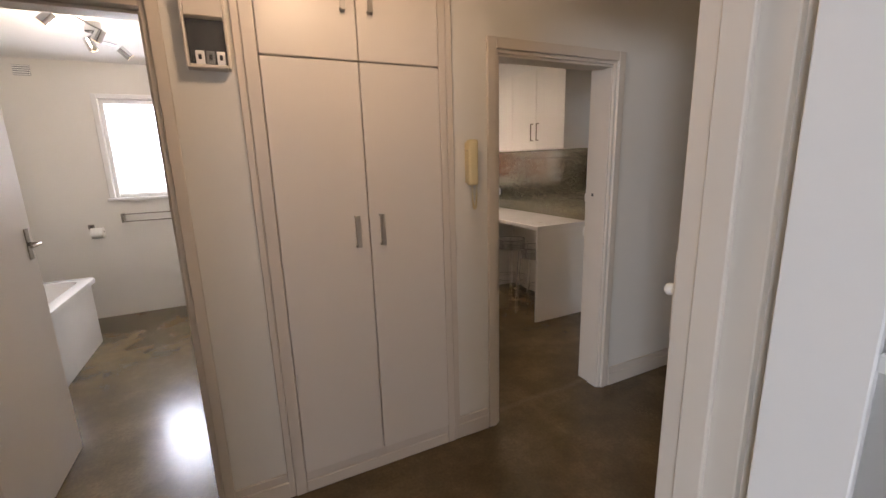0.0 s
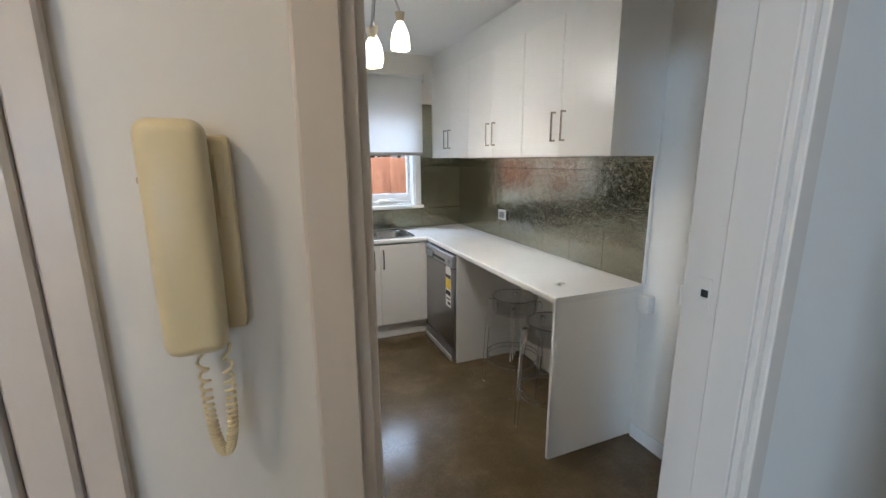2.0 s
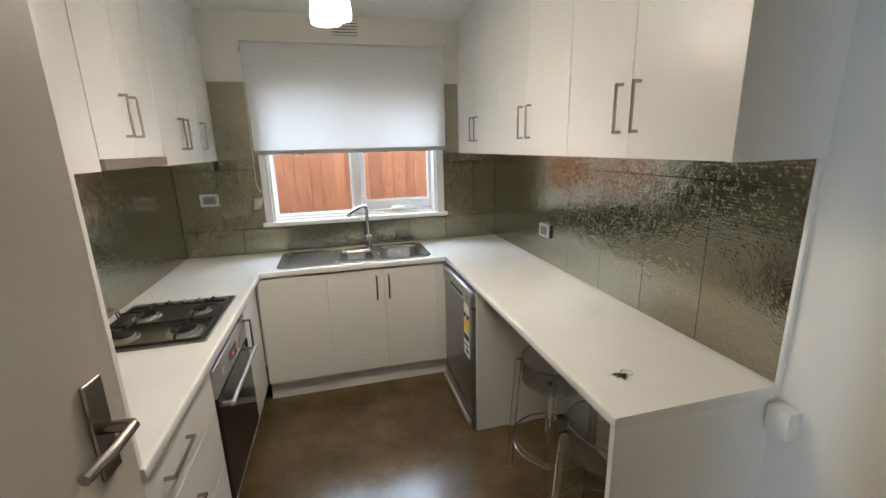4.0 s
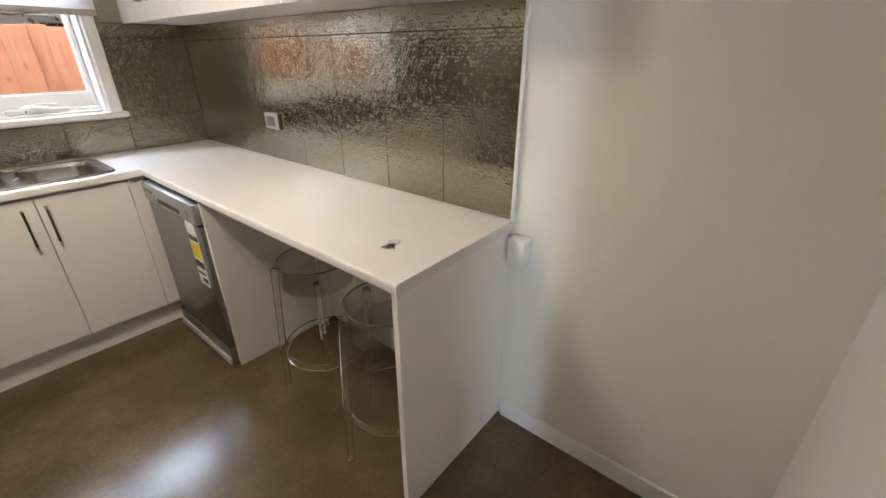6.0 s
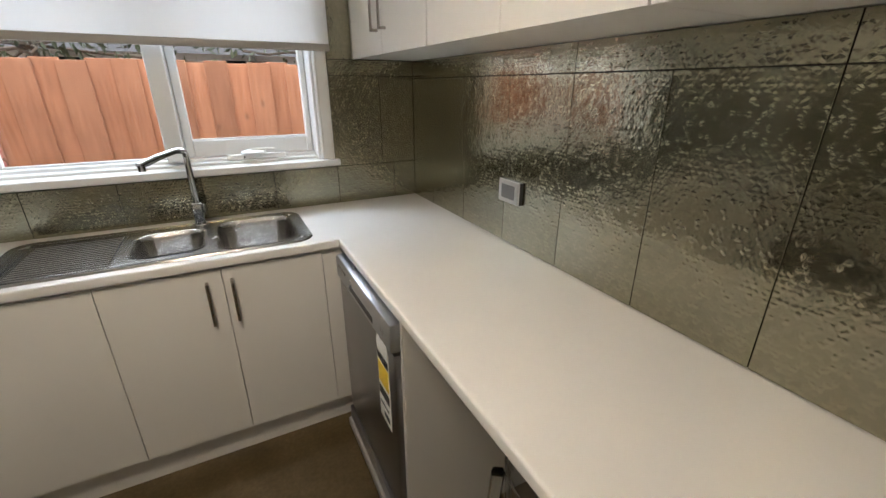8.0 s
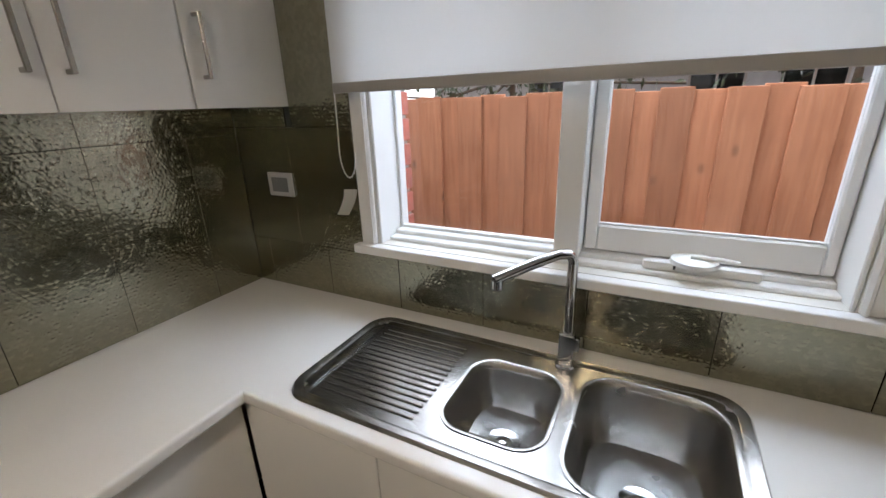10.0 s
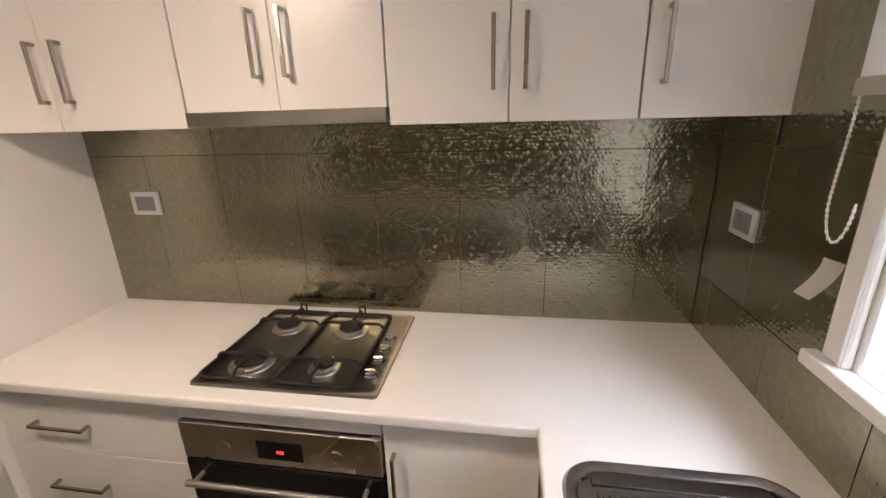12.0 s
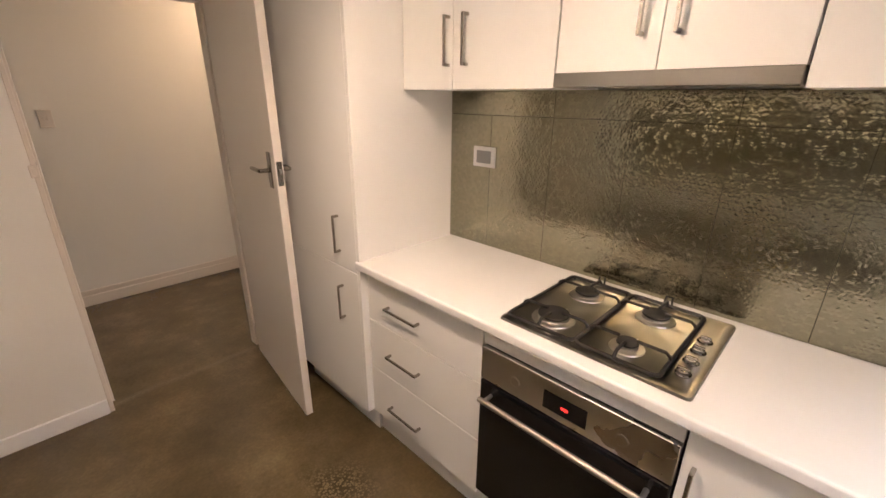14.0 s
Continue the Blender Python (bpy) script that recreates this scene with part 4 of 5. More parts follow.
BY, LX = -0.525, -1.787
base_unit("sink_cupboard", "white laminate sink cupboard with three doors", -1.781, -0.566, BY, -0.02, "y-",
          ((-1.775, -1.36, KICK, 0.855, None), (-1.36, -0.993, KICK, 0.855, ("v", -1.045, 0.73)), (-0.993, -0.64, KICK, 0.855, ("v", -0.965, 0.73))))
base_unit("corner_cupboard", "white laminate corner cupboard with a bow handle", -2.296, LX, -0.93, -0.535, "x+", ((-0.93, -0.529, KICK, 0.855, ("v", -0.902, 0.665)),))
base_unit("drawer_unit", "white laminate unit of three drawers", -2.296, LX, -2.165, -1.53, "x+",
          ((-2.165, -1.53, KICK, 0.385, ("d", -1.93, 0.235)), (-2.165, -1.53, 0.385, 0.63, ("d", -1.93, 0.507)), (-2.165, -1.53, 0.63, 0.855, ("d", -1.93, 0.735))), "drawers")


def pantry():
    c = thing("pantry", (-2.03, -2.49, 0), "tall white laminate pantry cupboard with two doors", "cupboard")
    y0, y1 = -2.80, -2.185
    part("side_panel", boxes((-2.308, -1.755, y1, y1 + 0.018, KICK, 2.298), bev=0.001), LAM, c)
    part("kick_return", boxes((-2.308, -1.816, y1, y1 + 0.016, 0, KICK - 0.001)), LAM, c)
    part("carcass", boxes((-2.308, -1.775, y0, y1, KICK, 2.298)), LAMEDGE, c)
    part("kickboard", boxes((-1.83, -1.815, y0, y1, 0, KICK - 0.003)), LAM, c)
    for z0, z1, hz in ((KICK, 0.838, 0.675), (0.841, 2.295, 0.995)):
        d = part("door", boxes((-1.773, -1.755, y0, y1 - 0.001, z0, z1), bev=0.001), LAM, c)
        bar_handle(d, (-1.755, -2.305, hz), 0.165, (0, 0, 1), (1, 0, 0))


pantry()


def wall_units(name, label, x_wall, x_front, units, group):
    s = 1 if x_front > x_wall else -1
    for y0, y1, z0, doors in units:
        c = thing(name, (x_wall, (y0 + y1) / 2, z0), label, "cupboard", group)
        part("carcass", boxes((x_wall, x_front - s * 0.02, y0, y1, z0, 2.298)), LAM, c)
        for a0, a1, hy, hz in doors:
            d = part("door", boxes((x_front - s * 0.018, x_front, a0 + 0.0015, a1 - 0.0015, z0 - 0.002, 2.296), bev=0.001), LAM, c)
            if hy is not None:
                bar_handle(d, (x_front, hy, hz), 0.16, (0, 0, 1), (s, 0, 0))


LU = -2.014
wall_units("wall_cupboard", "white laminate wall cupboard with bow handles", -2.308, LU, (
    (-2.165, -1.494, 1.572, ((-2.165, -1.9, -1.918, 1.725), (-1.9, -1.494, -1.834, 1.725))),
    (-1.492, -0.926, 1.612, ((-1.492, -1.216, -1.262, 1.767), (-1.216, -0.926, -1.178, 1.767))),
    (-0.924, -0.327, 1.568, ((-0.924, -0.625, -0.662, 1.72), (-0.625, -0.327, -0.588, 1.72))),
    (-0.325, -0.006, 1.568, ((-0.325, -0.006, -0.285, 1.72),))), "wall cupboards over the hob")
RU = -0.308
wall_units("wall_cupboard", "white laminate wall cupboard with paired bow handles", -0.002, RU, (
    (-0.80, -0.004, 1.572, ((-0.80, -0.405, -0.45, 1.73), (-0.405, -0.004, -0.36, 1.73))),
    (-1.58, -0.802, 1.572, ((-1.58, -1.19, -1.235, 1.73), (-1.19, -0.802, -1.148, 1.73))),
    (-2.328, -1.582, 1.572, ((-2.328, -1.955, -1.995, 1.73), (-1.955, -1.582, -1.912, 1.73)))), "wall cupboards over the breakfast bar")
ep = thing("cupboard_side", (-0.15, -2.345, 1.57), "white laminate side sheet closing the wall cupboards", "cupboard side")
part("sheet", boxes((-0.314, -0.001, -2.346, -2.329, 1.568, 2.3), bev=0.001), LAM, ep)


def hood():
    h = thing("range_hood", (-2.14, -1.2, 1.562), "slim stainless steel slide-out range hood", "range hood")
    part("front", boxes((-2.025, -2.003, -1.49, -0.928, 1.572, 1.61), bev=0.002), HOBSTEEL, h)
    part("body", boxes((-2.3, -2.026, -1.49, -0.928, 1.58, 1.612), bev=0.002), GREYPL, h)
    for y in (-1.335, -1.065):
        part("filter", boxes((-2.28, -2.04, y - 0.115, y + 0.115, 1.576, 1.581), bev=0.001), STEEL, h)


hood()

# ---------------------------------------------------------------- kitchen: worktop with cut-out for the sink
SX0, SX1, SY0, SY1 = -1.662, -0.652, -0.508, -0.074


def worktop():
    t = thing("worktop", (-1.1, -0.3, 0.863), "white laminate worktop running round the kitchen", "worktop")
    z0, z1 = 0.865, 0.9
    sx0, sx1, sy0, sy1 = SX0 + 0.02, SX1 - 0.02, SY0 + 0.02, SY1 - 0.02
    for piece in ((-1.762, sx0, -0.5275, -0.001), (sx1, -0.5565, -0.5275, -0.001), (sx0, sx1, -0.5275, sy0), (sx0, sx1, sy1, -0.001)):
        part("slab", boxes((*piece, z0, z1)), BENCH, t)
    part("slab", boxes((-2.308, -1.762, -2.183, -0.001, z0, z1)), BENCH, t)
    part("slab", boxes((-0.5565, -0.001, -2.336, -0.001, z0, z1)), BENCH, t)
    # post-formed front edges with a small radius
    r, b = 0.0175, 0.008
    turn = [(math.cos(q), math.sin(q)) for q in [radians(90 * k / 5) for k in range(6)]]
    prof = [(0.0, z0)] + [(r - b + b * q, z0 + b - b * p) for p, q in turn] + [(r - b + b * p, z1 - b + b * q) for p, q in turn] + [(0.0, z1)]

    def edge(a, c, out):
        bm = bmesh.new()
        ends = [[bm.verts.new((x + out[0] * u, y + out[1] * u, z)) for u, z in prof] for x, y in (a, c)]
        for k in range(len(prof) - 1):
            bm.faces.new((ends[0][k], ends[0][k + 1], ends[1][k + 1], ends[1][k]))
        bm.faces.new(ends[0]), bm.faces.new(ends[1][::-1])
        part("rounded_edge", bm, BENCH, t, smooth=True)

    edge((-1.762, -2.183), (-1.762, -0.5275), (1, 0))
    edge((-1.762, -0.5275), (-0.5565, -0.5275), (0, -1))
    edge((-0.5565, -0.5275), (-0.5565, -2.336), (-1, 0))


worktop()
bar = thing("breakfast_bar", (-0.3, -1.7, 0), "white laminate breakfast bar base with knee space", "breakfast bar")
part("end_panel", boxes((-0.566, -0.002, -2.328, -2.308, 0, 0.864), bev=0.001), LAM, bar)
part("side_panel", boxes((-0.568, -0.002, -1.172, -1.154, 0, 0.864), bev=0.001), LAM, bar)


def rounded_rect(x0, x1, y0, y1, r, n=6):
    out = []
    for cx, cy, a in ((x1 - r, y1 - r, 0), (x0 + r, y1 - r, 90), (x0 + r, y0 + r, 180), (x1 - r, y0 + r, 270)):
        for i in range(n + 1):
            q = radians(a + 90 * i / n)
            out.append((cx + r * math.cos(q), cy + r * math.sin(q)))
    return out


def loft(bm, loops, cap=True):
    rings = [[bm.verts.new((x, y, z)) for x, y in lp] for lp, z in loops]
    n = len(rings[0])
    for a, b in zip(rings, rings[1:]):
        for i in range(n):
            bm.faces.new((a[i], a[(i + 1) % n], b[(i + 1) % n], b[i]))
    if cap:
        bm.faces.new(rings[-1])
    return bm


def bowl(parent, x0, x1, y0, y1, depth, r):
    z = 0.9045
    lp = lambda d, rr: rounded_rect(x0 + d, x1 - d, y0 + d, y1 - d, rr)
    bm = loft(bmesh.new(), [(lp(-0.012, r + 0.012), z + 0.003), (lp(-0.004, r + 0.004), z + 0.003), (lp(0, r), z), (lp(0.006, r), z - 0.02), (lp(0.014, r), z - depth + 0.03), (lp(0.025, r - 0.008), z - depth + 0.008), (lp(0.05, r - 0.02), z - depth)])
    b = part("bowl", bm, SINK, parent, "pressed steel bowl", True)
    cx, cy = (x0 + x1) / 2, (y0 + y1) / 2
    part("drain", turned([(0.042, z - depth + 0.0015), (0.04, z - depth + 0.004), (0.03, z - depth + 0.002), (0.012, z - depth + 0.001), (0.01, z - depth + 0.005), (0, z - depth + 0.006)], "z", (cx, cy, 0), 20), CHROME, b, "round strainer waste", True)


def sink():
    s = thing("sink", ((SX0 + SX1) / 2, -0.29, 0.9), "stainless steel sink with one and a half bowls and a drainer", "sink")
    bx = ((-1.264, -1.04, -0.43, -0.17), (-0.99, -0.7, -0.472, -0.125))
    # rim deck in strips round the openings
    out = rounded_rect(SX0, SX1, SY0, SY1, 0.075, 8)
    inn = rounded_rect(SX0 + 0.028, SX1 - 0.028, SY0 + 0.028, SY1 - 0.028, 0.055, 8)
    mid = rounded_rect(SX0 + 0.006, SX1 - 0.006, SY0 + 0.006, SY1 - 0.006, 0.07, 8)
    mid2 = rounded_rect(SX0 + 0.02, SX1 - 0.02, SY0 + 0.02, SY1 - 0.02, 0.06, 8)
    part("rim", loft(bmesh.new(), [(out, 0.9005), (mid, 0.908), (mid2, 0.907), (inn, 0.9045)], cap=False), SINK, s, "raised pressed rim", True)
    x0, x1, y0, y1 = SX0 + 0.028, SX1 - 0.028, SY0 + 0.028, SY1 - 0.028
    z = 0.9045
    bm = bmesh.new()
    xs = sorted({x0 + 0.028, x1 - 0.028, *[v for b in bx for v in b[:2]]})
    # deck: a plate with the two bowl openings cut by strips
    def plate(a, b, c, d):
        box(bm, a, b, c, d, z - 0.002, z)
    plate(-1.04, -0.99, y0, y1)
    plate(-1.264, -1.04, y0, -0.43), plate(-1.264, -1.04, -0.17, y1)
    plate(-0.99, -0.7, y0, -0.472), plate(-0.99, -0.7, -0.125, y1)
    plate(-0.7, x1, y0 + 0.03, y1 - 0.03)
    plate(-1.3, -1.264, y0, y1)
    # corner fillets of the bowl openings
    for a, b, c, d, r in ((*bx[0], 0.06), (*bx[1], 0.075)):
        for sx, sy in ((a, c), (a, d), (b, c), (b, d)):
            ux, uy = (1 if sx == a else -1), (1 if sy == c else -1)
            ctr = (sx + ux * r, sy + uy * r)
            pts = [(ctr[0] - ux * r * math.cos(q), ctr[1] - uy * r * math.sin(q)) for q in [radians(90 * i / 6) for i in range(7)]]
            bm.faces.new([bm.verts.new((sx, sy, z))] + [bm.verts.new((*p, z)) for p in pts])
    part("deck", bm, SINK, s)
    bowl(s, *bx[0], 0.13, 0.06)
    bowl(s, *bx[1], 0.17, 0.075)
    # drainer with ridges, a sunken tray
    bm = bmesh.new()
    zt = z - 0.006
    box(bm, x0 + 0.012, -1.3, y0 + 0.01, y1 - 0.01, zt - 0.003, zt)
    n = 15
    ridges = []
    for i in range(n):
        y = y0 + 0.04 + (y1 - y0 - 0.08) * i / (n - 1)
        ridges.append(boxes((x0 + 0.05, -1.315, y - 0.0055, y + 0.0055, zt, zt + 0.0045), bev=0.002))
    tray = part("drainer", bm, SINK, s, "ridged draining board")
    for ridge in ridges:
        part("ridge", ridge, SINK, tray)
    bm = boxes((x0 - 0.002, x0 + 0.03, y0 + 0.03, y1 - 0.03, z - 0.0035, z - 0.001), (x0 + 0.03, -1.3, y0 - 0.002, y0 + 0.02, z - 0.0035, z - 0.001), (x0 + 0.03, -1.3, y1 - 0.02, y1 + 0.002, z - 0.0035, z - 0.001))
    part("ledge", bm, SINK, s)


sink()


def mixer_tap():
    x, y = -1.05, -0.112
    t = thing("mixer_tap", (x, y, 0.904), "tall chrome mixer tap with a square spout", "tap")
    part("base", turned([(0.027, 0.904), (0.027, 0.91), (0.022, 0.913), (0.022, 0.92)], "z", (x, y, 0)), CHROME, t, smooth=True)
    part("body", boxes((x - 0.019, x + 0.019, y - 0.019, y + 0.019, 0.915, 1.005), bev=0.004, seg=2), CHROME, t)
    d = Vector((-0.62, -0.78, 0)).normalized()
    riser = [(x, y, 1.0), (x, y, 1.16), (x, y, 1.19)] + [(x + d.x * 0.03 * (1 - math.cos(a)), y + d.y * 0.03 * (1 - math.cos(a)), 1.19 + 0.03 * math.sin(a)) for a in (0.4, 0.8, 1.2)]
    e = Vector((x, y, 1.222)) + d * 0.03
    riser += [tuple(e + d * 0.02), tuple(e + d * 0.1 - Vector((0, 0, 0.012))), tuple(e + d * 0.19 - Vector((0, 0, 0.03)))]
    part("spout", tube(riser, 0.0125, 12), CHROME, t, "swan-neck chrome spout", True)
    q = e + d * 0.18 - Vector((0, 0, 0.03))
    part("aerator", turned([(0.013, -0.02), (0.013, 0.0)], "z", tuple(q), 14), CHROME, t, smooth=True)
    part("lever", boxes((x + 0.019, x + 0.03, y - 0.012, y + 0.012, 0.955, 0.995), bev=0.003), CHROME, t)


mixer_tap()


def cooktop():
    x0, x1, y0, y1, z = -2.258, -1.796, -1.48, -0.942, 0.9
    c = thing("gas_cooktop", ((x0 + x1) / 2, (y0 + y1) / 2, z), "stainless steel four-burner gas cooktop with black trivets", "cooktop")
    part("tray", loft(bmesh.new(), [(rounded_rect(x0, x1, y0, y1, 0.012, 3), z + 0.0005), (rounded_rect(x0 + 0.002, x1 - 0.002, y0 + 0.002, y1 - 0.002, 0.012, 3), z + 0.008),
                                    (rounded_rect(x0 + 0.014, x1 - 0.014, y0 + 0.014, y1 - 0.014, 0.01, 3), z + 0.009), (rounded_rect(x0 + 0.02, x1 - 0.02, y0 + 0.02, y1 - 0.02, 0.01, 3), z + 0.005)]), HOBSTEEL, c, smooth=True)
    for bx, by, r in ((-2.13, -1.357, 0.036), (-2.13, -1.132, 0.036), (-1.91, -1.357, 0.044), (-1.91, -1.132, 0.025)):
        b = part("burner", turned([(r + 0.022, z + 0.005), (r + 0.02, z + 0.009), (r + 0.004, z + 0.011), (r + 0.004, z + 0.016), (r, z + 0.018), (0, z + 0.018)], "z", (bx, by, 0), 28), ALU, c, "alloy burner ring", True)
        part("cap", turned([(r + 0.001, z + 0.018), (r + 0.004, z + 0.021), (r + 0.003, z + 0.026), (r - 0.004, z + 0.0275), (0, z + 0.028)], "z", (bx, by, 0), 28), IRON, b, "black burner cap", True)
        part("igniter", turned([(0.003, z + 0.005), (0.003, z + 0.02), (0, z + 0.021)], "z", (bx - r - 0.012, by + 0.012, 0), 8), PLASTIC, b)
    zt, zf = z + 0.034, z + 0.014
    for ya, yb in ((-1.466, -1.246), (-1.241, -1.022)):
        pts = [(px, py, zf) for px, py in rounded_rect(x0 + 0.024, x1 - 0.024, ya, yb, 0.018, 3)]
        t = part("trivet", tube(pts, 0.006, 6, closed=True), IRON, c, "black wire trivet", True)
        ym = (ya + yb) / 2
        for bx in (-2.13, -1.91):
            out = -1 if bx < -2.0 else 1
            ends = [(bx, ya, 0, 1), (bx, yb, 0, -1), (x0 + 0.024 if out < 0 else x1 - 0.024, ym, -out, 0)]
            for ex, ey, dx, dy in ends:
                reach = (abs(ex - bx) if dx else abs(ey - ym)) - 0.024
                part("finger", tube([(ex, ey, zf), (ex + dx * 0.004, ey + dy * 0.004, zf + 0.012), (ex + dx * 0.014, ey + dy * 0.014, zt), (ex + dx * reach, ey + dy * reach, zt)], 0.0048, 6), IRON, t, smooth=True)
        for px in (x0 + 0.03, x1 - 0.03):
            for py in (ya + 0.012, yb - 0.012):
                part("foot", tube([(px, py, zf), (px, py, z + 0.006)], 0.0045, 6), IRON, t, smooth=True)
        part("stop", tube([(x0 + 0.024, ym - 0.012, zf), (x0 + 0.016, ym - 0.009, zt + 0.008), (x0 + 0.016, ym + 0.009, zt + 0.008), (x0 + 0.024, ym + 0.012, zf)], 0.004, 6), IRON, t, smooth=True)
    for kx in (-2.09, -2.023, -1.957, -1.891):
        k = part("knob", turned([(0.02, z + 0.006), (0.02, z + 0.009), (0.016, z + 0.011), (0.0155, z + 0.017), (0.013, z + 0.019), (0, z + 0.019)], "z", (kx, -0.987, 0), 20), CHROME, c, "chrome control knob", True)
        part("grip", boxes((kx - 0.003, kx + 0.003, -1.001, -0.973, z + 0.018, z + 0.024), bev=0.001), CHROME, k)


cooktop()


def oven():
    x, y0, y1 = -1.79, -1.527, -0.933
    o = thing("oven", (-2.04, -1.22, 0.17), "built-under electric oven with steel panel and black glass door", "oven")
    part("body", boxes((-2.29, x - 0.002, y0 + 0.01, y1 - 0.01, 0.185, 0.86)), DARKPLASTIC, o)
    part("filler", boxes((x - 0.016, x, y0 + 0.002, y1 - 0.002, 0.796, 0.862)), LAM, o)
    part("filler", boxes((x - 0.016, x, y0 + 0.002, y1 - 0.002, 0.137, 0.17)), LAM, o)
    part("kickboard", boxes((x - 0.06, x - 0.045, y0, y1, 0, 0.132)), LAM, o)
    p = part("control_panel", boxes((x - 0.012, x + 0.012, y0 + 0.002, y1 - 0.002, 0.668, 0.79), bev=0.002), STEEL, o, "brushed steel control panel")
    d = part("display", boxes((x + 0.0115, x + 0.0135, -1.292, -1.158, 0.692, 0.752)), BLACKGLASS, p, "black display")
    bm = bmesh.new()
    yy = -1.245
    for k in range(3):
        w, h = 0.005, 0.005
        y = yy + 0.012 + k * 0.0075
        box(bm, x + 0.0135, x + 0.0142, y, y + w, 0.716 + h, 0.716 + h + 0.0015)
        box(bm, x + 0.0135, x + 0.0142, y, y + 0.0014, 0.716, 0.716 + h)
        box(bm, x + 0.0135, x + 0.0142, y + w - 0.0014, y + w, 0.716 - (h if k == 1 else 0), 0.716 + h)
        if k != 1:
            box(bm, x + 0.0135, x + 0.0142, y, y + w, 0.7145, 0.716)
    part("digits", bm, RED, d, "lit red digits")
    for y in (-1.392, -1.063):
        part("knob", turned([(0.0185, x + 0.0121), (0.0185, x + 0.0138), (0.0165, x + 0.0138), (0.016, x + 0.0128), (0.0152, x + 0.0128), (0.0147, x + 0.0142), (0, x + 0.0142)], "x", (0, y, 0.72), 28), STEEL, p, "flat round control knob", True)
    dr = part("door", boxes((x - 0.012, x + 0.014, y0 + 0.002, y1 - 0.002, 0.172, 0.662), bev=0.003), BLACKGLASS, o, "black glass oven door")
    bm = tube([(x + 0.055, y0 + 0.03, 0.62), (x + 0.055, y1 - 0.03, 0.62)], 0.0095, 12)
    for y in (y0 + 0.05, y1 - 0.05):
        tube([(x + 0.012, y, 0.62), (x + 0.055, y, 0.62)], 0.007, 10, bm)
    part("handle", bm, mat("satin_steel", (0.42, 0.4, 0.37), 0.42, 1.0, spread=0.05), dr, "satin steel bar handle", True)


oven()


def dishwasher():
    xf, y0, y1 = -0.585, -1.152, -0.558
    d = thing("dishwasher", (-0.3, -0.855, 0), "dark steel freestanding dishwasher with an energy label", "dishwasher")
    part("body", boxes((xf + 0.03, -0.02, y0, y1, 0.03, 0.852)), DARKPLASTIC, d)
    part("front", boxes((xf - 0.002, xf + 0.03, y0 + 0.002, y1 - 0.002, 0.12, 0.748), bev=0.006, seg=2), DWSTEEL, d, smooth=True)
    p = part("control_panel", boxes((xf - 0.012, xf + 0.03, y0 + 0.002, y1 - 0.002, 0.755, 0.852), bev=0.012, seg=2), mat("silver_panel", (0.5, 0.52, 0.55), 0.3, 0.9), d, "silver control panel", True)
    part("grip", boxes((xf - 0.0135, xf - 0.01, -1.0, -0.75, 0.778, 0.8), bev=0.001), DARKPLASTIC, p)
    for i in range(5):
        part("button", boxes((xf - 0.015, xf - 0.011, -0.70 + i * 0.022, -0.688 + i * 0.022, 0.812, 0.824), bev=0.001), CHROME, p)
    part("badge", boxes((xf - 0.0035, xf - 0.0015, -0.66, -0.62, 0.725, 0.737)), CHROME, d)
    part("kick_panel", boxes((xf - 0.012, xf + 0.02, y0 + 0.002, y1 - 0.002, 0.012, 0.113), bev=0.004), DWSTEEL, d)
    part("toe_bar", boxes((xf - 0.024, xf - 0.01, y0 + 0.002, y1 - 0.002, 0.012, 0.05), bev=0.004), mat("toe_grey", (0.42, 0.42, 0.42), 0.4), d)
    lx = xf - 0.0035
    e = part("energy_label", boxes((lx, lx + 0.002, -1.1, -1.0, 0.43, 0.72), bev=0.0005), PAPER, d, "white energy rating sticker")
    part("star_band", turned([(0.05, lx - 0.0008), (0.05, lx + 0.001)], "x", (0, -1.05, 0.718), 28), PAPER, e)
    part("yellow_band", boxes((lx - 0.0008, lx + 0.001, -1.095, -1.005, 0.575, 0.655)), YELLOW, e)
    for a, b, c, h in ((-1.095, -1.005, 0.662, 0.69), (-1.095, -1.005, 0.525, 0.56), (-1.09, -1.04, 0.45, 0.47), (-1.085, -1.01, 0.49, 0.5)):
        part("print_bar", boxes((lx - 0.0008, lx + 0.001, a, b, c, h)), BLACKINK, e)


dishwasher()


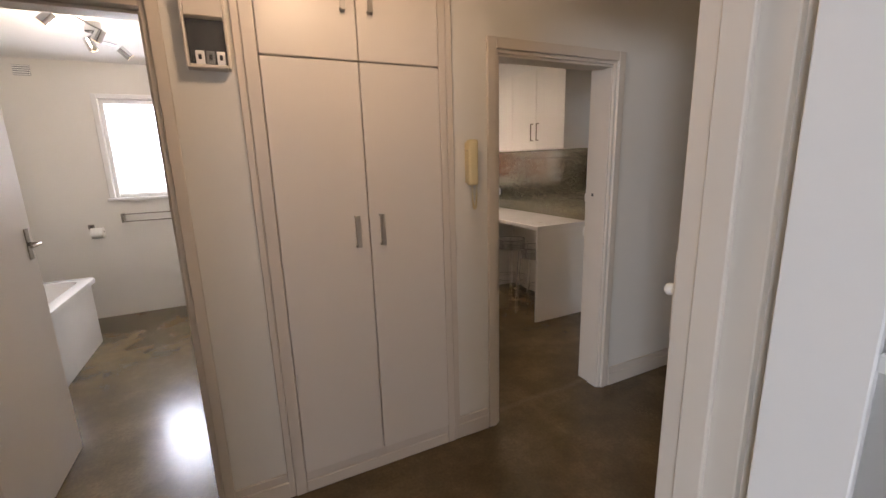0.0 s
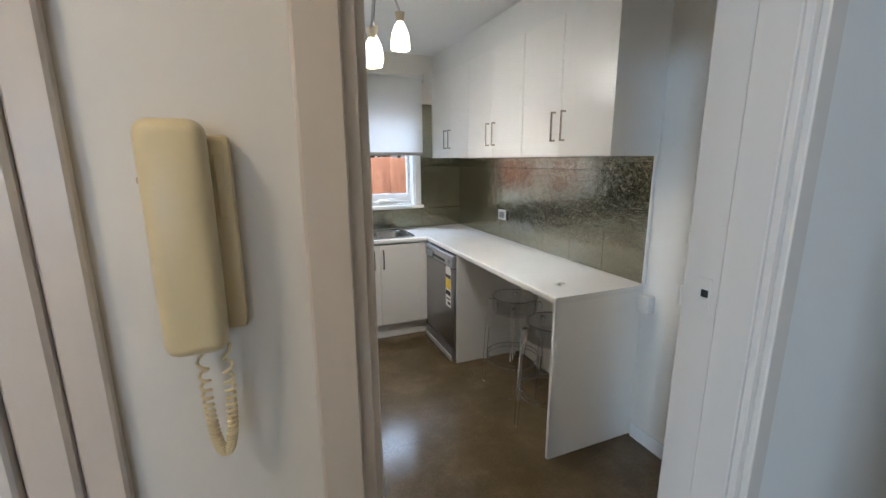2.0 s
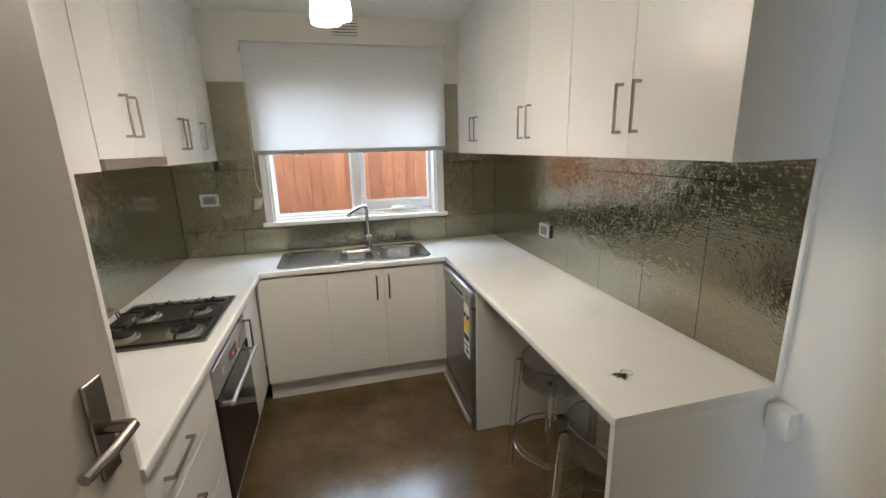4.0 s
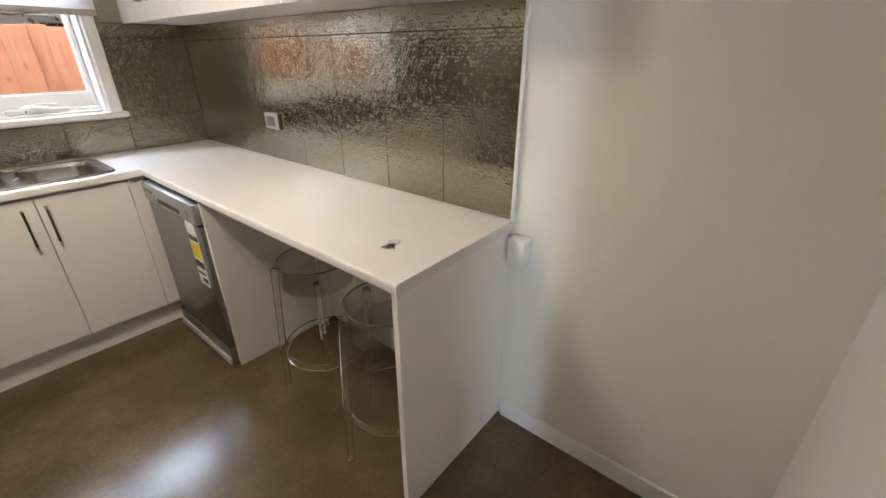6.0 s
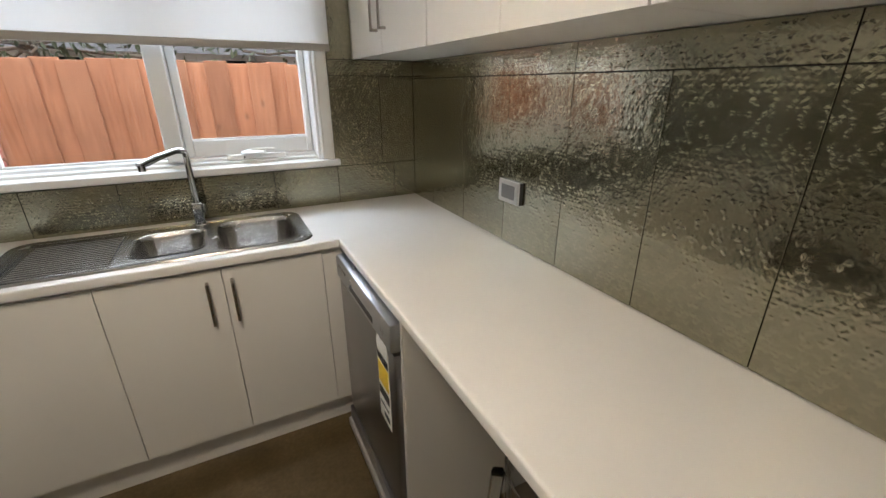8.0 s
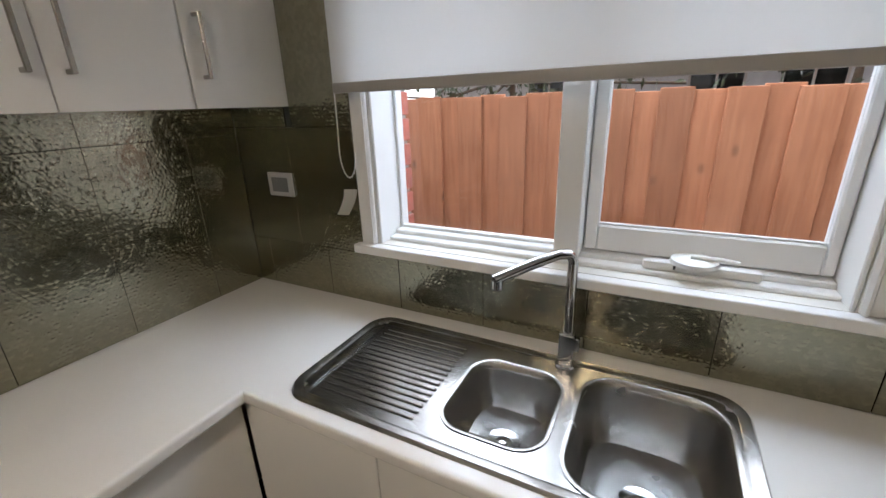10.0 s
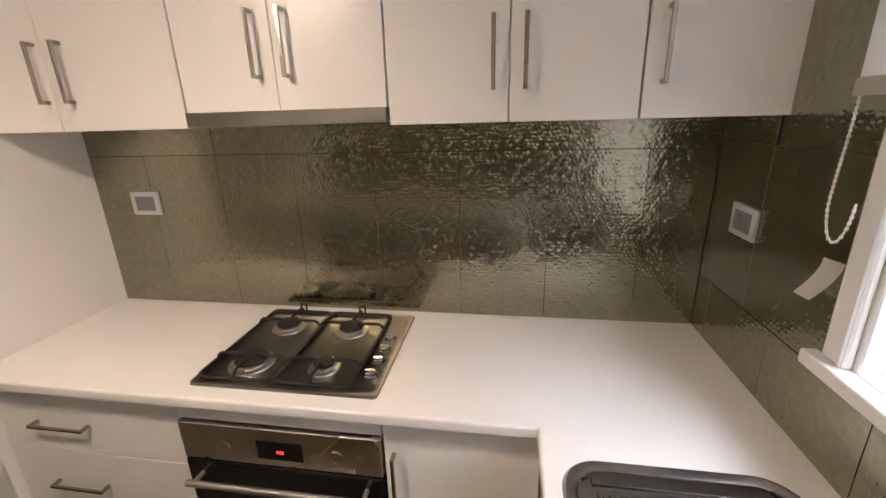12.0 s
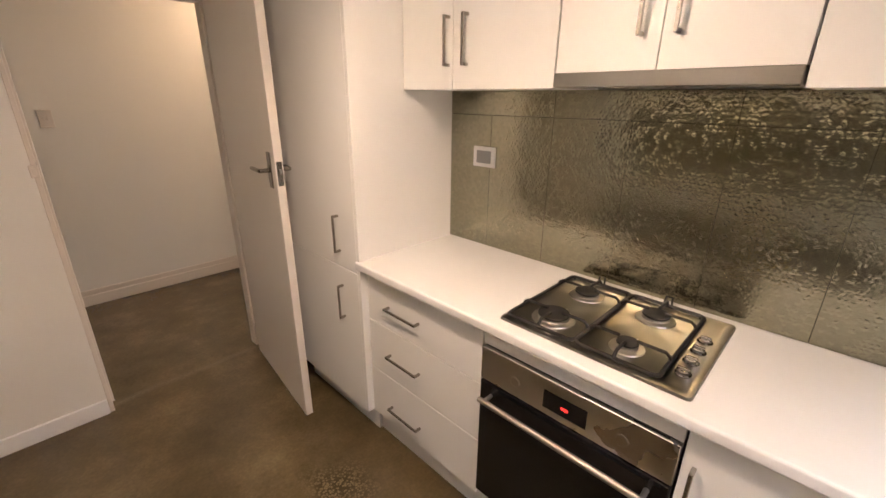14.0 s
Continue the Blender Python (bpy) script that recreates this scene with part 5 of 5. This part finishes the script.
def stool():
    """Clear moulded bar stool: sunken seat in a ring wall, four stout tapering legs and a flat foot ring."""
    s = thing("bar_stool", (0, 0, 0), "clear transparent acrylic bar stool under the breakfast bar", "stool", "bar stools")
    H, r, f = 0.655, 0.15, 0.2
    part("seat", turned([(0.0, H - 0.1), (r - 0.006, H - 0.1), (r - 0.006, H - 0.092), (0.0, H - 0.092)], "z", (0, 0, 0), 40), ACRYLIC, s, smooth=True, local=True)
    part("seat_wall", turned([(r, H - 0.105), (r, H), (r - 0.006, H), (r - 0.006, H - 0.105), (r, H - 0.105)], "z", (0, 0, 0), 40, cap=False), ACRYLIC, s, smooth=True, local=True)
    part("seat_rim", tube([(r * math.cos(2 * math.pi * i / 40), r * math.sin(2 * math.pi * i / 40), H - 0.002) for i in range(40)], 0.003, 6, closed=True), SMOKY, s, "dark catching edge", True, True)
    for i in range(4):
        a = radians(45 + 90 * i)
        c, q = math.cos(a), math.sin(a)
        out, tan = Vector((c, q, 0)), Vector((-q, c, 0))
        bm = bmesh.new()
        rings = []
        for z, rad, w in ((H - 0.03, r + 0.015, 0.012), (H - 0.036, r + 0.016, 0.0165), (0.3, (r + f) / 2 + 0.012, 0.0155), (0.006, f, 0.013), (0.0, f, 0.01)):
            ctr = Vector((c * rad, q * rad, z))
            rings.append([bm.verts.new(ctr + out * (u * w) + tan * (v * w)) for u, v in ((1, 0), (0.75, 0.75), (-0.75, 0.75), (-1, 0), (-0.75, -0.75), (0.75, -0.75))])
        for ra, rb in zip(rings, rings[1:]):
            for k in range(6):
                bm.faces.new((ra[k], ra[(k + 1) % 6], rb[(k + 1) % 6], rb[k]))
        bm.faces.new(rings[0]), bm.faces.new(rings[-1][::-1])
        part("leg", bm, CLEAR, s, local=True).visible_shadow = False
    part("foot_ring", turned([(0.182, 0.205), (0.182, 0.236), (0.172, 0.236), (0.172, 0.205), (0.182, 0.205)], "z", (0, 0, 0), 40, cap=False), CLEAR, s, smooth=True, local=True).visible_shadow = False
    return s


first = stool()
first.matrix_basis = pose(-0.335, -1.6, 0, 0, 0, 10)
copy_thing(first, pose(-0.375, -2.075, 0, 0, 0, 120))


def keys():
    k = thing("keys", (-0.42, -2.158, 0.9), "small bunch of metal keys on a ring", "keys")
    part("ring", tube([(-0.395 + 0.017 * math.cos(i * math.pi / 10), -2.15 + 0.017 * math.sin(i * math.pi / 10), 0.9025) for i in range(20)], 0.0011, 6, closed=True), CHROME, k, smooth=True)
    for ang, dz in ((200, 0), (232, 0.0025), (165, 0.001)):
        a = radians(ang)
        u, v = Vector((math.cos(a), math.sin(a), 0)), Vector((-math.sin(a), math.cos(a), 0))
        o = Vector((-0.408, -2.155, 0.902 + dz))
        bm = bmesh.new()
        prof = [(a * 0.8, b * 0.75) for a, b in ((0, 0.006), (0.006, 0.011), (0.016, 0.011), (0.022, 0.005), (0.03, 0.004), (0.034, 0.0055), (0.039, 0.004), (0.045, 0.0055), (0.05, 0.001))]
        top = [bm.verts.new(o + u * s + v * w) for s, w in prof] + [bm.verts.new(o + u * s - v * min(w, 0.011 if s < 0.02 else 0.004)) for s, w in reversed(prof)]
        f = bm.faces.new(top)
        bmesh.ops.solidify(bm, geom=[f], thickness=0.002)
        part("key", bm, BRASS, k)


keys()
cb = thing("junction_box", (-0.03, -2.40, 0.76), "white plastic box on the wall beside the bar end", "junction box")
part("body", boxes((-0.055, -0.001, -2.413, -2.346, 0.765, 0.855), bev=0.006, seg=2), PLASTIC, cb, smooth=True)


def pendants():
    p = thing("pendant_lamp", (-1.17, -1.49, CH), "ceiling cluster of three lit frosted glass shades", "ceiling lamp")
    part("canopy", turned([(0.075, CH - 0.03), (0.08, CH - 0.02), (0.08, CH)], "z", (-1.17, -1.49, 0)), CHROME, p, smooth=True)
    for x, y, zb in ((-1.235, -1.545, 2.045), (-1.19, -1.40, 2.1), (-1.07, -1.52, 2.15)):
        part("stem", tube([(-1.17 + (x + 1.17) * 0.5, -1.49 + (y + 1.49) * 0.5, CH - 0.02), (x, y, zb + 0.19)], 0.006, 8), CHROME, p, smooth=True)
        prof = [(0.052, zb), (0.054, zb + 0.02), (0.047, zb + 0.08), (0.03, zb + 0.12), (0.018, zb + 0.14)]
        inner = [(a - 0.004, z) for a, z in reversed(prof)]
        s = part("shade", turned([(0.0505, zb)] + prof[1:] + inner[:-1] + [(0.0485, zb + 0.001)], "z", (x, y, 0), 28, cap=False), BULBGLASS, p, "glowing frosted glass bell", True)
        part("holder", turned([(0.014, zb + 0.13), (0.022, zb + 0.15), (0.028, zb + 0.185), (0.0, zb + 0.19)], "z", (x, y, 0), 20), BRASS, s, "polished metal holder", True)


pendants()


def vent(name, x0, x1, z0, z1, y, label):
    v = thing(name, ((x0 + x1) / 2, y, z0), label, "air vent")
    part("backing", boxes((x0, x1, y - 0.004, y, z0, z1)), GREYPL, v)
    n = 5
    for i in range(n):
        z = z0 + (z1 - z0) * (i + 0.5) / n
        part("slat", boxes((x0, x1, y - 0.012, y - 0.004, z - 0.006, z + 0.006), bev=0.002), CEIL, v)


vent("wall_vent", -1.19, -1.02, 2.375, 2.47, 0.0, "white louvred vent above the kitchen window")
vent("wall_vent", -4.57, -4.45, 2.35, 2.44, 0.0, "white louvred vent high on the bathroom wall")
plate_switch("socket", (-2.098, -0.012, 1.303), (0.118, 0.083), "y-", "white framed power point on the tiles beside the window", dark=True)
plate_switch("socket", (-2.298, -1.965, 1.303), (0.118, 0.086), "x+", "white framed power point on the tiles beside the pantry", dark=True)
plate_switch("socket", (-0.022, -0.885, 1.103), (0.115, 0.08), "x-", "white framed power point on the tiles above the bar", dark=True, block=True)

# ---------------------------------------------------------------- bathroom


def bathroom():
    w = thing("window_2", (-3.69, 0.06, BZ0), "white painted bathroom window with obscure glass", "window", kind="structure")
    part("architrave", boxes((BX0 - 0.045, BX0, -0.016, 0, BZ0, BZ1 + 0.045), (BX1, BX1 + 0.045, -0.016, 0, BZ0, BZ1 + 0.045), (BX0, BX1, -0.016, 0, BZ1, BZ1 + 0.045), bev=0.004), WHITE, w)
    part("window_sill", boxes((BX0 - 0.06, BX1 + 0.06, -0.045, 0, BZ0 - 0.028, BZ0), bev=0.005), WHITE, w)
    part("window_frame", boxes((BX0, BX0 + 0.035, 0.03, 0.1, BZ0, BZ1), (BX1 - 0.035, BX1, 0.03, 0.1, BZ0, BZ1), (BX0 + 0.035, BX1 - 0.035, 0.03, 0.1, BZ0, BZ0 + 0.04), (BX0 + 0.035, BX1 - 0.035, 0.03, 0.1, BZ1 - 0.04, BZ1), (-3.57, -3.53, 0.03, 0.1, BZ0 + 0.04, BZ1 - 0.04), bev=0.003), WHITE, w)
    part("pane", boxes((BX0 + 0.035, -3.57, 0.06, 0.065, BZ0 + 0.04, BZ1 - 0.04)), FROST, w, "obscure glass pane").visible_shadow = False
    part("pane", boxes((-3.53, BX1 - 0.035, 0.06, 0.065, BZ0 + 0.04, BZ1 - 0.04)), FROST, w, "obscure glass pane").visible_shadow = False

    r = thing("towel_rail", (-3.7, -0.04, 1.0), "double chrome towel rail under the bathroom window", "towel rail")
    for z, d in ((1.055, 0.05), (0.985, 0.085)):
        part("bar", tube([(-3.97, -d, z), (-3.4, -d, z)], 0.006, 8), NICKEL, r, smooth=True)
    for x in (-3.97, -3.4):
        part("bracket", boxes((x - 0.01, x + 0.01, -0.095, 0.0, 0.975, 1.065), bev=0.003), NICKEL, r)

    t = thing("toilet_roll_holder", (-4.2, -0.05, 0.85), "chrome toilet roll holder with a paper roll", "toilet roll holder")
    part("arm", tube([(-4.25, 0, 0.95), (-4.25, -0.06, 0.95), (-4.25, -0.065, 0.9), (-4.14, -0.065, 0.9)], 0.006, 8), NICKEL, t, smooth=True)
    part("plate", boxes((-4.275, -4.225, -0.012, 0, 0.925, 0.97), bev=0.003), NICKEL, t)
    part("roll", turned([(0.02, -4.24), (0.052, -4.24), (0.052, -4.145), (0.02, -4.145)], "x", (0, -0.065, 0.89), 24), PAPER, t, smooth=True)

    b = thing("bathtub", (-4.45, -1.37, 0), "white bathtub with a plain white panel", "bathtub")
    part("side_panel", boxes((-4.17, -4.14, -2.0, -0.75, 0, 0.53), bev=0.004), PORCELAIN, b)
    part("end_panel", boxes((-4.745, -4.17, -0.78, -0.75, 0, 0.53)), PORCELAIN, b)
    rim = [(rounded_rect(-4.748, -4.11, -2.03, -0.71, 0.03, 4), 0.545), (rounded_rect(-4.748, -4.11, -2.03, -0.71, 0.03, 4), 0.58), (rounded_rect(-4.74, -4.12, -2.02, -0.72, 0.03, 4), 0.588),
           (rounded_rect(-4.69, -4.19, -1.96, -0.79, 0.1, 4), 0.586), (rounded_rect(-4.66, -4.22, -1.9, -0.84, 0.1, 4), 0.3), (rounded_rect(-4.62, -4.27, -1.8, -0.92, 0.08, 4), 0.2)]
    part("tub", loft(bmesh.new(), rim), PORCELAIN, b, smooth=True)

    s = thing("spotlight_bar", (-3.7, -1.4, CH), "chrome ceiling bar with four small spotlights", "ceiling lamp")
    part("bar", tube([(-3.72, -1.75, CH - 0.05), (-3.60, -1.45, CH - 0.07), (-3.74, -1.2, CH - 0.07), (-3.62, -0.95, CH - 0.05)], 0.008, 8), CHROME, s, smooth=True)
    part("canopy", turned([(0.05, CH - 0.06), (0.05, CH)], "z", (-3.67, -1.33, 0)), CHROME, s, smooth=True)
    for x, y, tilt in ((-3.78, -1.72, (-0.7, -0.2)), (-3.60, -1.45, (-0.5, 0.3)), (-3.74, -1.2, (0.2, 0.4)), (-3.60, -0.95, (0.7, 0.3))):
        d = Vector((tilt[0], tilt[1], -0.75)).normalized()
        p = Vector((x, y, CH - 0.07))
        part("spot", tube([p, p + d * 0.02, p + d * 0.085], 0.03, 14), CHROME, s, smooth=True)
        part("lens", tube([p + d * 0.085, p + d * 0.088], 0.026, 14), HALLGLASS, s, "lit lens")


bathroom()

# ---------------------------------------------------------------- outside


def leaves(name, at, size, count, seed, label):
    rnd = random.Random(seed)
    p = thing(name, (at[0], at[1], 0), label, "tree")
    part("trunk", turned([(0.07, 0), (0.05, at[2] * 0.6), (0.02, at[2])], "z", (at[0], at[1], 0), 8), EARTH, p)
    bm = bmesh.new()
    for i in range(14):
        a, e = rnd.uniform(0, 6.28), rnd.uniform(-0.2, 0.6)
        q = Vector(at)
        pts = [q]
        for k in range(4):
            q = q + Vector((math.cos(a) * size[0] / 4, math.sin(a) * size[1] / 4, e * size[2] / 3)) + Vector((rnd.uniform(-0.1, 0.1), rnd.uniform(-0.1, 0.1), rnd.uniform(-0.05, 0.1)))
            pts.append(q)
        tube(pts, 0.012, 5, bm)
    part("limb", bm, EARTH, p, "bare twisting limbs")
    bm = bmesh.new()
    for i in range(count):
        c = Vector(at) + Vector((rnd.gauss(0, size[0] * 0.5), rnd.gauss(0, size[1] * 0.5), rnd.gauss(0.1, size[2] * 0.4)))
        if c.y < 1.1:
            continue
        m = Matrix.Translation(c) @ Euler((rnd.uniform(0, 6), rnd.uniform(0, 6), rnd.uniform(0, 6))).to_matrix().to_4x4()
        l, w = rnd.uniform(0.03, 0.06), rnd.uniform(0.012, 0.022)
        bm.faces.new([bm.verts.new(m @ Vector(v)) for v in ((-l, 0, 0), (0, -w, 0.004), (l, 0, 0), (0, w, 0.004))])
    part("crown", bm, LEAF, p, "sparse small green leaves")


solid("backdrop", boxes((-400, 400, 88, 88.5, -1, 140)), glow("overcast_sky", (0.9, 0.95, 1.0), 4.5), "bright overcast sky far beyond the garden", "sky", "structure")
solid("ground", boxes((-400, 400, 0.24, 88, -0.3, -0.06)), EARTH, "bare brown earth of the side yard", "ground", "structure")
fence = thing("fence", (-1.0, 0.93, 0), "tall red-brown stained timber paling fence", "fence")
for z in (0.35, 1.25):
    part("rail", boxes((-6, 4, 0.955, 0.99, z, z + 0.07)), PALING, fence)
for x in (-4.9, -2.5, -0.1, 2.3):
    part("post", boxes((x, x + 0.1, 0.99, 1.09, -0.06, 1.6)), PALING, fence)
rnd = random.Random(4)
pal = [mesh_of("paling", boxes((-w / 2, w / 2, -0.009, 0.009, 0, h), bev=0.002), PALING) for w, h in ((0.128, 1.645), (0.122, 1.652), (0.132, 1.64))]
for i in range(56):
    ob = new("paling", pal[rnd.randrange(3)])
    ob.parent = fence
    ob.matrix_basis = pose(-3.9 + 0.112 * i + rnd.uniform(-0.002, 0.002), (0.0105 if i % 2 else -0.0105) + rnd.uniform(-0.001, 0.001), -0.06, 0, rnd.uniform(-0.2, 0.2), rnd.uniform(-0.5, 0.5))
leaves("garden_tree", (-2.1, 2.6, 1.75), (1.3, 0.8, 0.5), 900, 3, "garden tree with sparse leaves behind the fence")
leaves("garden_tree", (0.3, 3.2, 1.85), (1.3, 0.6, 0.4), 260, 8, "nearly bare garden tree behind the fence")


def neighbour():
    h = thing("neighbour_house", (1.0, 15, 0), "pale rendered neighbouring house with dark windows", "house")
    part("wall", boxes((-9, 9, 14, 18, -0.06, 2.4)), GREYCLAD, h)
    bm = bmesh.new()
    a = [bm.verts.new(v) for v in ((-9.4, 13.6, 2.35), (9.4, 13.6, 2.35), (9.4, 16, 3.2), (-9.4, 16, 3.2), (-9.4, 18.4, 2.35), (9.4, 18.4, 2.35))]
    bm.faces.new(a[:4]), bm.faces.new((a[3], a[2], a[5], a[4]))
    bmesh.ops.solidify(bm, geom=bm.faces[:], thickness=0.08)
    part("roof", bm, mat("roof_grey", (0.12, 0.12, 0.13), 0.7, spread=0.15), h)
    for x in (-5.2, -0.4, 1.8):
        w = part("window", boxes((x, x + 1.3, 13.95, 14.05, 0.9, 2.2)), BLACKGLASS, h)
        part("frame", boxes((x - 0.06, x, 13.93, 14.06, 0.85, 2.25), (x + 1.3, x + 1.36, 13.93, 14.06, 0.85, 2.25), (x + 0.62, x + 0.68, 13.94, 14.06, 0.9, 2.2), (x, x + 1.3, 13.93, 14.06, 2.2, 2.25), (x, x + 1.3, 13.93, 14.06, 0.85, 0.9)), TRIM, w)


neighbour()

# ---------------------------------------------------------------- pieces last: wall tiles and bricks
T = 0.009
GAP = 0.0012


def tiles(parent_name, label, backing, rects, axis, plane, out):
    """Rows of tiles on a wall face. rects: (u0, u1, z0, z1); axis 'x': the face is x = plane, u runs along y."""
    p = solid(parent_name, backing, GROUT, label, "splashback", "structure")
    cache = {}
    for u0, u1, z0, z1 in rects:
        w, h = round(u1 - u0 - 2 * GAP, 4), round(z1 - z0 - 2 * GAP, 4)
        if (w, h) not in cache:
            if axis == "x":
                bm = boxes((0, out * T, -w / 2, w / 2, -h / 2, h / 2), bev=0.0006)
            else:
                bm = boxes((-w / 2, w / 2, 0, out * T, -h / 2, h / 2), bev=0.0006)
            cache[(w, h)] = mesh_of("tile", bm, PEWTER)
        ob = new("tile", cache[(w, h)])
        u, z = (u0 + u1) / 2, (z0 + z1) / 2
        ob.location = (plane + out * 0.003, u, z) if axis == "x" else (u, plane + out * 0.003, z)
        ob.parent = p
    return p


Z0, ZJ, Z1 = 0.902, 1.49, 1.57


def cut(a, b, joints):
    js = [a] + sorted(j for j in joints if a < j < b) + [b]
    return list(zip(js, js[1:]))


right = [(a, b, Z0, ZJ) for a, b in cut(-2.328, -0.012, [-2.028 + 0.298 * i for i in range(8)])] + [(a, b, ZJ, Z1) for a, b in cut(-2.328, -0.012, [-1.73, -1.134, -0.538])]
tiles("splashback_east", "hammered pewter glazed tiles above the breakfast bar", boxes((-0.004, 0.0, -2.328, -0.001, Z0, Z1)), right, "x", 0.0, -1)
left = [(a, b, Z0, 1.476) for a, b in cut(-2.178, -0.012, [-2.226 + 0.289 * i for i in range(1, 8)])] + [(a, b, 1.476, 1.572) for a, b in cut(-2.178, -0.012, [-1.648, -1.07, -0.492])]
GAP = 0.0006
tiles("splashback_west", "hammered pewter glazed tiles behind the hob", boxes((-2.31, -2.306, -2.178, -0.001, Z0, 1.572)), left, "x", -2.31, 1)
xj = [-2.215 + 0.298 * i for i in range(8)]
WL, WR = KX0 - 0.06, KX1 + 0.064
win = [(a, b, Z0, 1.086) for a, b in cut(-2.297, -0.012, xj)]
win += [(-2.297, -2.04, 1.086, 1.5), (-2.04, WL, 1.086, 1.5), (-2.297, -2.04, 1.5, 1.568), (-2.012, WL, 1.5, 2.07)]
win += [(WR, -0.19, 1.086, 1.5), (-0.19, -0.012, 1.086, 1.5), (WR, -0.012, 1.5, 1.568), (WR, -0.314, 1.568, 2.07)]
GAP = 0.001
tiles("splashback_north", "hammered pewter glazed tiles round the kitchen window", boxes((-2.306, -0.004, -0.004, 0.0, Z0, 1.086), (-2.306, WL, -0.004, 0, 1.086, 1.572), (WR, -0.004, -0.004, 0, 1.086, 1.572), (-2.012, WL, -0.004, 0, 1.572, 2.07), (WR, -0.314, -0.004, 0, 1.572, 2.07)), win, "y", 0.0, -1)
trim = solid("tile_trim", boxes((-0.016, 0.0, -2.3415, -2.3285, 0.902, 1.568), bev=0.002), PLASTIC, "white tile edge trim", "trim", "structure")

bm_full = mesh_of("brick", boxes((-0.112, 0.112, -0.012, 0.011, -0.037, 0.037), bev=0.003), BRICK)
bm_end = mesh_of("brick", boxes((-0.002, 0.01, -0.05, 0.05, -0.037, 0.037), bev=0.003), BRICK)
for k in range(14):
    z = 1.05 + 0.0855 * k
    ob = new("brick", bm_end)
    ob.parent, ob.location = brick_wall, (KX0 - 0.01, 0.185, z)
    ob = new("brick", bm_end)
    ob.parent = brick_wall
    ob.matrix_basis = pose(KX1 + 0.01, 0.185, z, 0, 0, 180)
for i in range(10):
    ob = new("brick", bm_full)
    ob.parent, ob.location = brick_wall, (-2.1 + i * 0.234, 0.236, 1.05)
